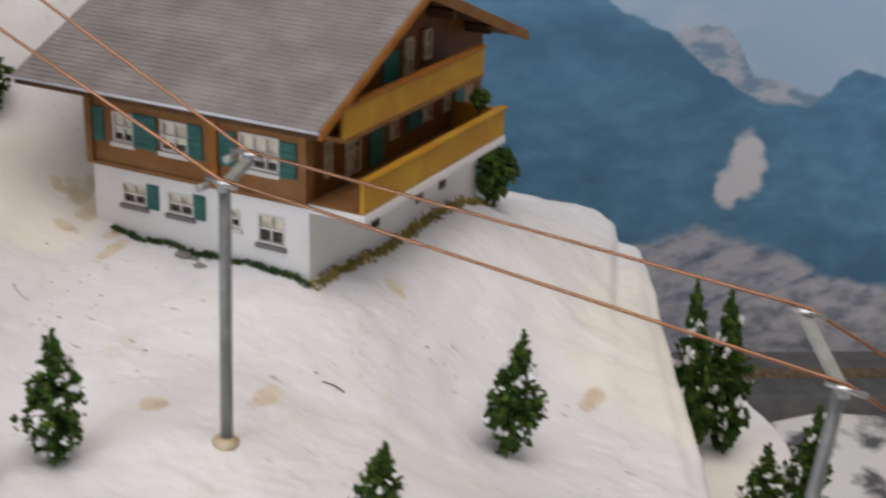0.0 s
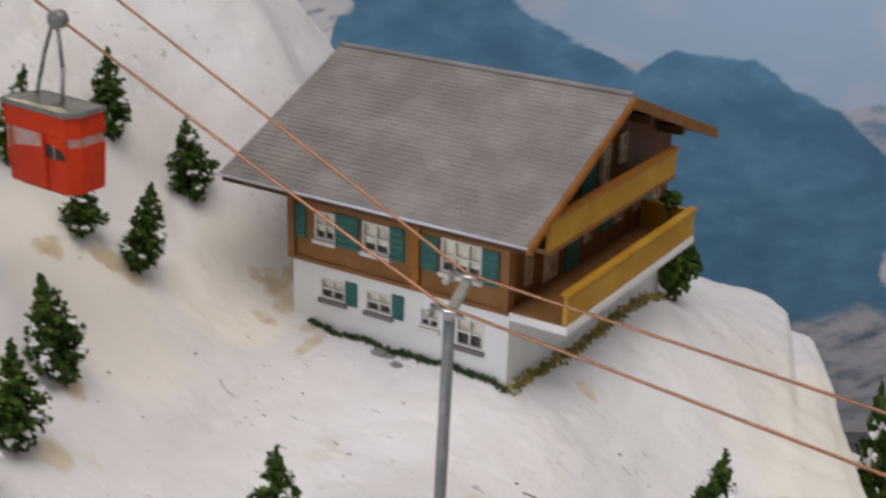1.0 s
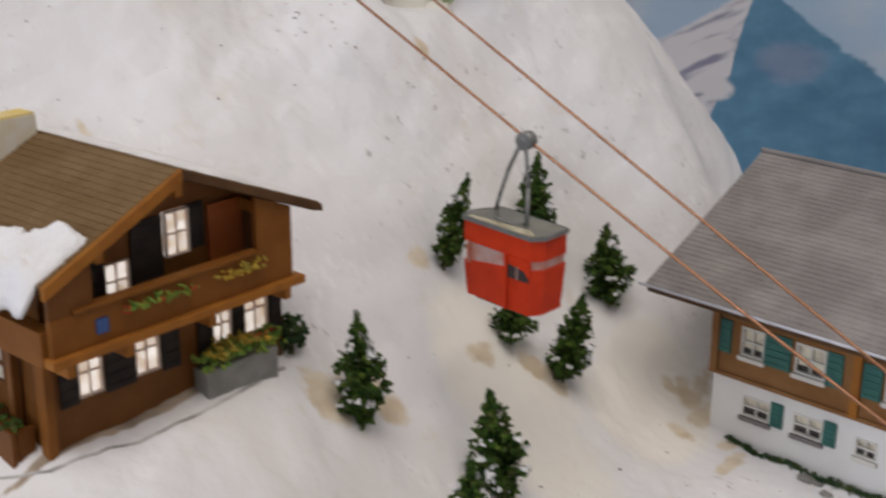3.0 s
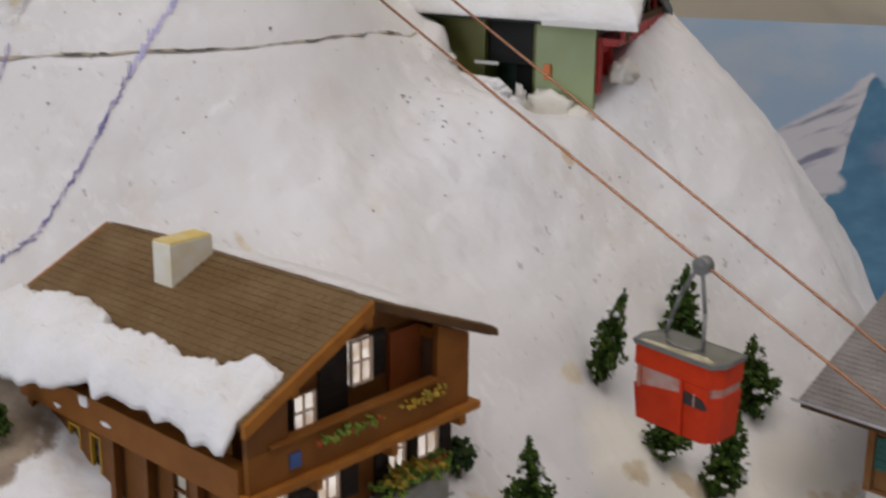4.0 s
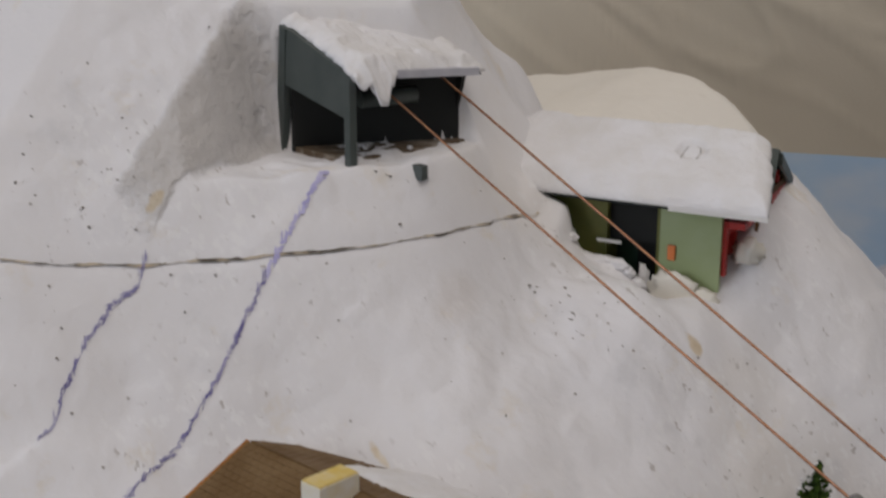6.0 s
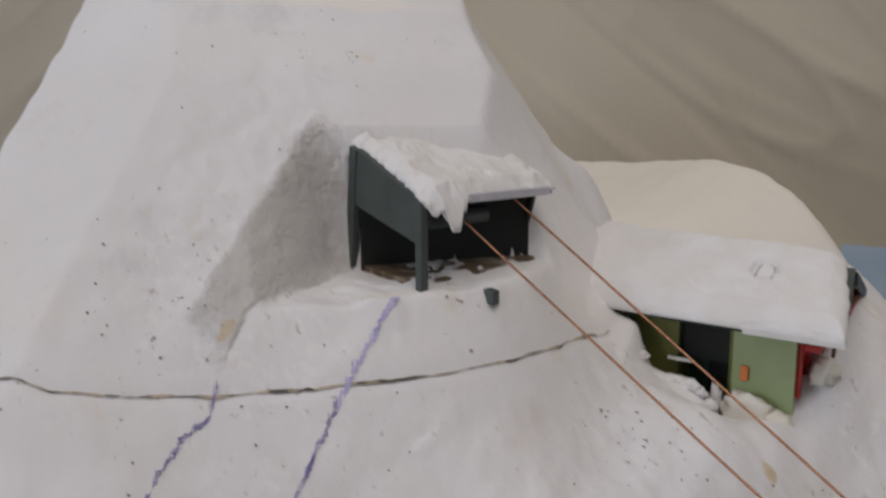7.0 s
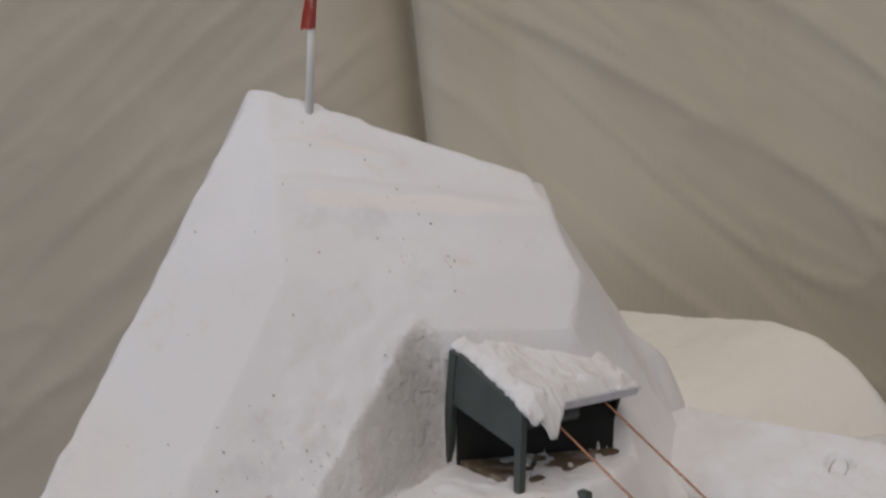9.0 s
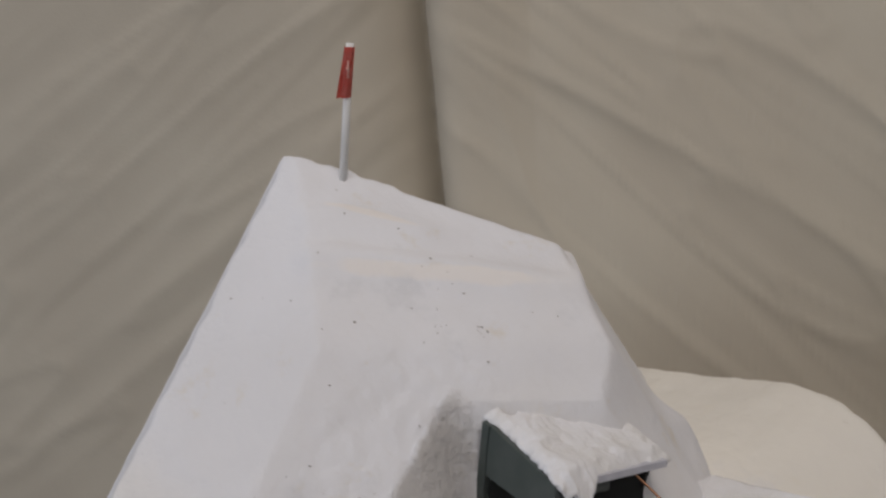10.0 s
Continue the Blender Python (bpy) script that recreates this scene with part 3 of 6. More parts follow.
def relief(x, y, z):
    p = Vector((x, y, z))
    low = 0.0028 * noise.noise(p * 20) + 0.0016 * noise.noise(p * 62) + 0.0022 * abs(noise.noise(p * 34)) + 0.0009 * abs(noise.noise(p * 120)) + 0.0004 * noise.noise(p * 260)
    run = 0.0012 * abs(noise.noise(Vector((x * 16, y * 70, 4.0)))) + 0.0012 * abs(noise.noise(Vector((x * 90, y * 90, 8.0)))) if -.64 < x < -.46 and y > .38 else 0.0
    # the hewn summit block is smoother than the slopes
    calm = 1 - .75 * min(1, max(0, (z - 1.36) / .04))
    if x < -.66 and y > .48:
        calm *= 1 - .3 * min(1, (y - .48) / .05)
    # lumpy bare plaster on the niche wall
    if -.745 < x < -.685 and .245 < y < .345 and 1.345 < z < 1.43:
        run += 0.0010 * noise.noise(p * 140) + 0.0008 * noise.noise(p * 290)
    # trampled plaster before the cable hut
    if -.69 < x < -.625 and .30 < y < .42 and z < 1.37:
        run += 0.0011 * noise.noise(p * 170) + 0.0014 * abs(noise.noise(p * 85))
    return low * calm + run


CRACK = [(-.7640, .1520), (-.7466, .1590), (-.7338, .1632), (-.7217, .1700), (-.7100, .1815), (-.6999, .1982), (-.6943, .2098), (-.6895, .2198), (-.6780, .2377), (-.6668, .2564), (-.6572, .2723), (-.6444, .3025), (-.6344, .3303), (-.6303, .3430), (-.6262, .3574), (-.6254, .3709), (-.6256, .3845), (-.6300, .4030), (-.6322, .4127), (-.6327, .4264)]


def crack_distance(x, y):
    best = np.full(len(x), 1.0)
    for (ax, ay), (bx, by) in zip(CRACK, CRACK[1:]):
        f = np.clip(((x - ax) * (bx - ax) + (y - ay) * (by - ay)) / ((bx - ax) ** 2 + (by - ay) ** 2), 0, 1)
        best = np.minimum(best, np.hypot(x - ax - f * (bx - ax), y - ay - f * (by - ay)))
    return best


def surface(x, y):
    """The finished slope, relief included, at each of the places x, y."""
    x, y = np.asarray(x, float), np.asarray(y, float)
    z = heights(x, y)
    # relief is flattened beside the joint so its line looks smooth from the camera
    even = 1 - .8 * np.exp(-(crack_distance(x, y) / .010) ** 2)
    return z + even * np.array([relief(*p) for p in zip(x, y, z)])


def height(x, y):
    return float(surface([x], [y])[0])


def build_mountain():
    # finer steps over the upper slope, where the camera comes closest
    xs = np.concatenate([np.arange(-1.12, -.86, .0045), np.arange(-.86, -.40, .0017), np.arange(-.40, .09, .0022)])
    ys = np.concatenate([np.arange(-.05, .14, .005), np.arange(.14, .52, .0017), np.arange(.52, .94, .0024)])
    nx, ny = len(xs), len(ys)
    gx, gy = (g.ravel() for g in np.meshgrid(xs, ys, indexing="ij"))
    gz = surface(gx, gy)
    near = crack_distance(gx, gy)
    gz = gz - .0014 * np.exp(-(near / .0013) ** 2)
    faces = [(i * ny + j, (i + 1) * ny + j, (i + 1) * ny + j + 1, i * ny + j + 1) for i in range(nx - 1) for j in range(ny - 1)]
    # upright sides down to the baseboard
    rim = [i * ny for i in range(nx)] + [(nx - 1) * ny + j for j in range(1, ny)] + [i * ny + ny - 1 for i in range(nx - 2, -1, -1)] + [j for j in range(ny - 2, 0, -1)]
    verts = np.stack([gx, gy, gz], 1).tolist()
    foot = len(verts)
    verts += [(gx[k], gy[k], .745) for k in rim]
    faces += [(rim[(k + 1) % len(rim)], rim[k], foot + k, foot + (k + 1) % len(rim)) for k in range(len(rim))]
    mesh = bpy.data.meshes.new("ground")
    mesh.from_pydata(verts, [], faces)
    mesh.polygons.foreach_set("use_smooth", [True] * len(faces))
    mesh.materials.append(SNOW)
    return tagged(new("ground", mesh), "white painted plaster model mountain with rough snow slopes", "model mountain", kind="structure")


ground = build_mountain()

# ---- backdrop and cloth ----
LEFT = Vector((-0.855, -0.52, 0))
MID = Vector((-0.609, 0.771, 0))
BACK = Vector((-0.52, 0.855, 0))


def backdrop_at(u, depth=0.0):
    return MID + LEFT * u + BACK * depth


def backdrop_print():
    """The printed sheet: sky over three ranges, whose ridge lines are curves across the sheet's width."""
    m = bpy.data.materials.new("printed_mountains")
    m.use_nodes = True
    nodes, links = m.node_tree.nodes, m.node_tree.links
    out = nodes["Principled BSDF"]
    out.inputs["Roughness"].default_value = 0.55
    uv = nodes.new("ShaderNodeTexCoord")
    sep = nodes.new("ShaderNodeSeparateXYZ")
    links.new(uv.outputs["UV"], sep.inputs[0])

    def noise_of(scale, detail=6.0, rough=0.55):
        n = nodes.new("ShaderNodeTexNoise")
        n.inputs["Scale"].default_value, n.inputs["Detail"].default_value, n.inputs["Roughness"].default_value = scale, detail, rough
        links.new(uv.outputs["UV"], n.inputs["Vector"])
        return n.outputs["Fac"]

    def calc(kind, a, b=None, c=None):
        n = nodes.new("ShaderNodeMath")
        n.operation = kind
        for k, v in enumerate((a, b, c)):
            if v is None:
                continue
            if isinstance(v, (int, float)):
                n.inputs[k].default_value = v
            else:
                links.new(v, n.inputs[k])
        return n.outputs[0]

    def step(v, soft):
        n = nodes.new("ShaderNodeMapRange")
        n.interpolation_type = "SMOOTHSTEP"
        n.inputs["From Min"].default_value, n.inputs["From Max"].default_value = -soft, soft
        links.new(v, n.inputs["Value"])
        return n.outputs["Result"]

    def blend(fac, a, b):
        n = nodes.new("ShaderNodeMix")
        n.data_type = "RGBA"
        for v, k in ((fac, 0), (a, 6), (b, 7)):
            if isinstance(v, tuple):
                n.inputs[k].default_value = (*v, 1)
            else:
                links.new(v, n.inputs[k])
        return n.outputs[2]

    def ridge(points):
        n = nodes.new("ShaderNodeFloatCurve")
        curve = n.mapping.curves[0]
        curve.points[0].location, curve.points[-1].location = points[0], points[-1]
        for p in points[1:-1]:
            curve.points.new(*p)
        for p in curve.points:
            p.handle_type = "VECTOR"
        n.mapping.update()
        links.new(sep.outputs["X"], n.inputs["Value"])
        return n.outputs[0]

    def spot(cx, cy, rx, ry):
        """Over 0 inside an uneven oval."""
        dx = calc("DIVIDE", calc("SUBTRACT", sep.outputs["X"], cx), rx)
        dy = calc("DIVIDE", calc("SUBTRACT", sep.outputs["Y"], cy), ry)
        far = calc("ADD", calc("MULTIPLY", dx, dx), calc("MULTIPLY", dy, dy))
        return calc("SUBTRACT", calc("ADD", 1.0, calc("MULTIPLY", calc("SUBTRACT", rough, 0.5), 2.4)), far)

    rough, fine = noise_of(34, 6), noise_of(95, 6, 0.6)
    big = noise_of(9, 5)
    # streaks that follow the slope of the snowy peak
    rise = calc("SUBTRACT", calc("MULTIPLY", sep.outputs["Y"], 3.0), calc("MULTIPLY", sep.outputs["X"], 2.2))
    turn = nodes.new("ShaderNodeCombineXYZ")
    links.new(sep.outputs["X"], turn.inputs["X"])
    links.new(rise, turn.inputs["Y"])
    streaky = nodes.new("ShaderNodeTexNoise")
    streaky.inputs["Scale"].default_value, streaky.inputs["Detail"].default_value = 16, 5
    links.new(turn.outputs["Vector"], streaky.inputs["Vector"])
    slant = streaky.outputs["Fac"]
    jag = calc("MULTIPLY", calc("SUBTRACT", rough, 0.5), 0.030)
    height_in = calc("ADD", sep.outputs["Y"], jag)
    cloud = step(calc("SUBTRACT", calc("ADD", big, calc("MULTIPLY", sep.outputs["X"], -0.12)), 0.53), 0.14)
    sky = blend(cloud, (0.36, 0.50, 0.67), (0.48, 0.56, 0.66))
    # u runs from 0 at the left end to 1 at 0.8 m; v from 0 at 0.80 m to 1 at 1.30 m
    peak = ridge([(0.0, .765), (.10, .830), (.15, .885), (.165, .912), (.18, .875), (.22, .78), (.27, .68), (1.0, .3)])
    main = ridge([(0.0, .50), (.125, .66), (.138, .74), (.148, .775), (.154, .835), (.166, .905), (.178, .888), (.226, .832), (.28, .778), (.335, .727), (.40, .675), (.43, .71), (.50, .70), (.535, .665), (.58, .63), (.62, .575), (.67, .53), (.715, .525), (.755, .585), (.79, .565), (1.0, .55)])
    far = ridge([(0.0, .74), (.40, .69), (.545, .655), (.585, .626), (.612, .645), (.632, .640), (.645, .615), (.66, .573), (.71, .548), (1.0, .53)])
    rock = blend(step(calc("SUBTRACT", rough, 0.53), 0.20), (0.080, 0.215, 0.355), (0.125, 0.292, 0.455))
    rock = blend(step(calc("SUBTRACT", big, 0.56), 0.10), rock, (0.066, 0.175, 0.295))
    haze = blend(step(calc("SUBTRACT", rough, 0.50), 0.10), (0.44, 0.48, 0.56), (0.19, 0.29, 0.41))
    col = blend(step(calc("SUBTRACT", far, height_in), 0.004), sky, haze)
    violet = blend(step(calc("SUBTRACT", slant, 0.56), 0.08), (0.68, 0.68, 0.73), (0.26, 0.26, 0.37))
    col = blend(step(calc("SUBTRACT", peak, height_in), 0.004), col, violet)
    col = blend(step(calc("SUBTRACT", main, height_in), 0.004), col, rock)
    col = blend(calc("MULTIPLY", step(spot(.196, .800, .026, .026), 0.8), 0.55), col, (0.27, 0.30, 0.44))
    snowy = (0.66, 0.66, 0.70)
    for cx, cy, rx, ry in ((.664, .432, .017, .050), (.648, .398, .013, .030), (.138, .817, .015, .010), (.137, .760, .016, .016), (.122, .735, .010, .014)):
        col = blend(step(spot(cx, cy, rx, ry), 0.5), col, snowy)
    low = ridge([(0.0, .1), (.50, .18), (.56, .30), (.62, .335), (.70, .30), (.76, .25), (.85, .22), (1.0, .24)])
    streaks = blend(step(calc("SUBTRACT", calc("ADD", calc("MULTIPLY", rough, 0.6), calc("MULTIPLY", slant, 0.4)), 0.54), 0.12), (0.50, 0.50, 0.55), (0.13, 0.17, 0.25))
    col = blend(step(calc("SUBTRACT", low, height_in), 0.012), col, streaks)
    valley = ridge([(0.0, .05), (.60, .12), (.66, .20), (.72, .235), (.80, .24), (1.0, .20)])
    drift = blend(step(calc("SUBTRACT", rough, 0.52), 0.14), (0.56, 0.55, 0.59), (0.22, 0.25, 0.31))
    col = blend(step(calc("SUBTRACT", valley, height_in), 0.012), col, drift)
    links.new(col, out.inputs["Base Color"])
    return m


# the print is a flat sheet, glued to a board; behind it the hall's cloth
bm = B()
a, b = backdrop_at(0.10), backdrop_at(-0.70)
quad = [bm.verts.new(p) for p in ((*a.xy, 0.80), (*b.xy, 0.80), (*b.xy, 1.285), (*a.xy, 1.285))]
face = bm.faces.new(quad)
layer = bm.loops.layers.uv.new("print")
for loop, p in zip(face.loops, ((0, 0), (1, 0), (1, .97), (0, .97))):
    loop[layer].uv = p
tagged(part("backdrop", bm, backdrop_print()), "printed backdrop sheet of blue snowy mountains under a hazy sky", "backdrop", kind="structure")


def cloth_wall():
    """Two lengths of cloth that meet in one deep fold, with slanting creases."""
    nu, nv = 640, 330
    verts, faces = [], []
    for i in range(nu):
        u = 0.5 + 1.2 * (2 * i / (nu - 1) - 1) ** 3 - 0.6 * (1 - i / (nu - 1)) + 0.1 * i / (nu - 1)
        for j in range(nv):
            g = j / (nv - 1)
            z = 0.02 + 2.58 * (.68 * g + .32 * (.585 + 2 * (g - .585) ** 3 * (1.0 if g > .585 else 1.46)))
            seam = 0.521 + 0.13 * (z - 1.45)
            d = u - seam
            depth = 0.20 + (0.075 * math.exp(-d / 0.035) if d > 0 else 0.075 * math.exp(d / 0.013))
            slant = (u * 0.62 + z * 0.78) if d > 0 else (-u * 0.55 + z * 0.83)
            along = (u * 0.78 - z * 0.62) if d > 0 else (-u * 0.83 - z * 0.55)
            calm = 0.75 if d > 0 else 0.5
            if d < 0:
                # the second length is turned and tipped back to catch more lamplight
                depth += .13 * -d + .15 * (z - 1.3) * min(1, -d / .1)
            depth += 0.0055 * calm * noise.noise(Vector((slant * 5.2, along * 0.9, 3.0))) + (0.0020 if d > 0 else .0025) * noise.noise(Vector((slant * 15, along * 1.6, 9.0))) + 0.002 * noise.noise(Vector((slant * 36, along * 4, 5.0)))
            for size, sharp, scale in ((.0045, 30, 3.2), (.0065, 36, 7.5), (.0055, 30, 15), (.0030, 20, 31)):
                fold = 1 - abs(noise.noise(Vector((slant * scale, along * scale * .16, 20 + scale + (4 if d > 0 else 0)))))
                depth -= (.45 if d > 0 else calm) * size * fold ** sharp * min(1, abs(d) / .05)
            p = backdrop_at(u, depth)
            verts.append((p.x, p.y, z))
    faces = [(i * nv + j, (i + 1) * nv + j, (i + 1) * nv + j + 1, i * nv + j + 1) for i in range(nu - 1) for j in range(nv - 1)]
    mesh = bpy.data.meshes.new("cloth_wall")
    mesh.from_pydata(verts, [], faces)
    mesh.polygons.foreach_set("use_smooth", [True] * len(faces))
    mesh.materials.append(CLOTH)
    return tagged(new("cloth_wall", mesh), "beige cloth hung behind the layout in slanting folds", "cloth", kind="structure")


CLOTH = material("beige_cloth", (0.485, 0.435, 0.355), 0.9, 0, (0.53, 0.485, 0.40), 5, 5, (0.4, 0.7), 0.25, 420, 0.0006)
cloth_wall()


# ---- parts of houses ----
def pbox(bm, place, u0, u1, v0, v1, d0, d1, bevel=0.0):
    """A box on a wall: u along it, v up, d out of it."""
    p, q = place(u0, v0, d0), place(u1, v1, d1)
    return box(bm, *(w for k in range(3) for w in sorted((p[k], q[k]))), bevel)


def holed(bm, place, u0, u1, v0, v1, holes, thick):
    """A wall slab with openings right through it, made of the cells between them."""
    us = sorted({u0, u1, *(w for h in holes for w in h[:2])})
    vs = sorted({v0, v1, *(w for h in holes for w in h[2:])})
    for a, b in zip(us, us[1:]):
        for c, d in zip(vs, vs[1:]):
            if not any(h[0] <= (a + b) / 2 <= h[1] and h[2] <= (c + d) / 2 <= h[3] for h in holes):
                pbox(bm, place, a, b, c, d, -thick, 0)
    bmesh.ops.remove_doubles(bm, verts=bm.verts[:], dist=.00001)
    return bm


def frame_ring(place, u0, u1, v0, v1, bar, d0, d1):
    """One closed rectangular frame with a hole through it."""
    bm = B()
    rings = []
    for d in (d0, d1):
        for e in (0, bar):
            rings.append([bm.verts.new(place(u, v, d)) for u, v in ((u0 + e, v0 + e), (u1 - e, v0 + e), (u1 - e, v1 - e), (u0 + e, v1 - e))])
    for p, q in ((0, 1), (1, 3), (3, 2), (2, 0)):
        for i in range(4):
            j = (i + 1) % 4
            bm.faces.new((rings[p][i], rings[p][j], rings[q][j], rings[q][i]))
    bmesh.ops.recalc_face_normals(bm, faces=bm.faces[:])
    return bm


def window(house, place, u0, u1, v0, v1, pane, cols=2, rows=2, frame_mat=None, sill=None, bar=0.0009, dark=0.0):
    """dark: the share of the pane's height, from below, that no curtain covers."""
    w = part("window", frame_ring(place, u0, u1, v0, v1, bar, -.0012, .0003), frame_mat or FRAME, house)
    for k in range(1, cols):
        u = u0 + (u1 - u0) * k / cols
        part("glazing_bar", pbox(B(), place, u - bar / 2.4, u + bar / 2.4, v0 + bar, v1 - bar, -.0011, 0), frame_mat or FRAME, w)
    for k in range(1, rows):
        v = v0 + (v1 - v0) * k / rows
        part("glazing_bar", pbox(B(), place, u0 + bar, u1 - bar, v - bar / 2.4, v + bar / 2.4, -.0012, .0001), frame_mat or FRAME, w)
    part("pane", pbox(B(), place, u0 + bar / 2, u1 - bar / 2, v0 + bar / 2 + (v1 - v0) * dark, v1 - bar / 2, -.0021, -.0015), pane, w)
    if dark:
        part("pane", pbox(B(), place, u0 + bar / 2, u1 - bar / 2, v0 + bar / 2, v0 + bar / 2 + (v1 - v0) * dark, -.0021, -.0015), DARK_PANE, w, "dark uncurtained pane")
    if sill:
        part("sill", pbox(B(), place, u0 - .0008, u1 + .0008, v0 - .0022, v0 - .0002, -.0005, .0016, .0003), sill, w)
    return w


def shutter(house, place, u0, u1, v0, v1, mat):
    leaf_part = part("shutter", pbox(B(), place, u0, u1, v0, v1, .0002, .0010, .0002), mat, house)
    n = 5
    for k in range(n):
        v = v0 + (v1 - v0) * (k + .5) / n
        part("slat", pbox(B(), place, u0 + .0008, u1 - .0008, v - .0005, v + .0005, .0010, .0013), mat, leaf_part)
    return leaf_part


def shingled_slope(x0, x1, y_eave, z_eave, y_top, z_top, thick, courses, tiles, seed):
    """A roof slope moulded in overlapping courses of shingles, staggered from course to course, as one closed sheet."""
    rnd = random.Random(seed)
    run, rise = y_top - y_eave, z_top - z_eave
    long = math.hypot(run, rise)
    up = (-rise / long, run / long) if run > 0 else (rise / long, -run / long)
    half = (x1 - x0) / tiles / 2
    columns = []
    for c in range(2 * tiles + 1):
        for off in (-.16, 0, .16):
            x = x0 + half * (c + off)
            if x0 - 1e-6 <= x <= x1 + 1e-6:
                columns.append((x, c, off))
    grid = []
    for k in range(courses):
        tilt = [rnd.uniform(-1, 1) for _ in range(2 * tiles + 2)]
        for f, base in ((k / courses + .0001, .00022), ((k + .99) / courses, .0)):
            row = []
            for x, c, off in columns:
                joint = (c + k) % 2 == 0
                h = thick + base + (.00012 * tilt[(c + (off > 0) + k) // 2] if base else 0)
                if joint and off == 0 and 0 < c < 2 * tiles:
                    h -= .00030
                row.append((x, y_eave + run * f + up[0] * h, z_eave + rise * f + up[1] * h))
            grid.append(row)
    nr, nc = len(grid), len(columns)
    top = [p for row in grid for p in row]
    low = [(p[0], p[1] - up[0] * thick, p[2] - up[1] * thick) for p in top]
    n = nr * nc
    faces = [(i * nc + j, (i + 1) * nc + j, (i + 1) * nc + j + 1, i * nc + j + 1) for i in range(nr - 1) for j in range(nc - 1)]
    rim = [j for j in range(nc)] + [i * nc + nc - 1 for i in range(1, nr)] + [(nr - 1) * nc + j for j in range(nc - 2, -1, -1)] + [i * nc for i in range(nr - 2, 0, -1)]
    faces += [(a, b, n + b, n + a) for a, b in zip(rim, rim[1:] + rim[:1])]
    bm = B()
    vs = [bm.verts.new(p) for p in top + low]
    for f in faces:
        bm.faces.new([vs[k] for k in f])
    bmesh.ops.recalc_face_normals(bm, faces=bm.faces[:])
    bmesh.ops.delete(bm, geom=[v for v in bm.verts if not v.link_faces], context="VERTS")
    return bm


def barge(house, x, y_eave, z_eave, y_top, z_top, mat, deep=.0045, thick=.002):
    bm = B()
    prism(bm, [(y_eave, z_eave + .0015), (y_top, z_top + .0015), (y_top, z_top - deep), (y_eave, z_eave - deep)], "x", x, x + thick)
    return part("bargeboard", bm, mat, house)


def tuft(bm, at, size, seed, spread=(1, 1, .6), count=16):
    rnd = random.Random(seed)
    for _ in range(count):
        p = Vector(at) + Vector((rnd.gauss(0, size * spread[0]), rnd.gauss(0, size * spread[1]), abs(rnd.gauss(0, size * spread[2]))))
        leaf(bm, p, size * rnd.uniform(.35, .7), rnd)
    return bm


def leaf(bm, p, r, rnd):
    """A small ragged clump of five corners."""
    turn = Euler((rnd.uniform(0, 6.3), rnd.uniform(0, 6.3), rnd.uniform(0, 6.3))).to_matrix()
    v = [bm.verts.new(p + turn @ Vector(c) * r * rnd.uniform(.7, 1.3)) for c in ((1, 0, -.3), (-.5, .85, -.3), (-.5, -.85, -.3), (0, 0, .8), (.2, .1, -.9))]
    for f in ((0, 1, 3), (1, 2, 3), (2, 0, 3), (1, 0, 4), (2, 1, 4), (0, 2, 4)):
        bm.faces.new([v[k] for k in f])


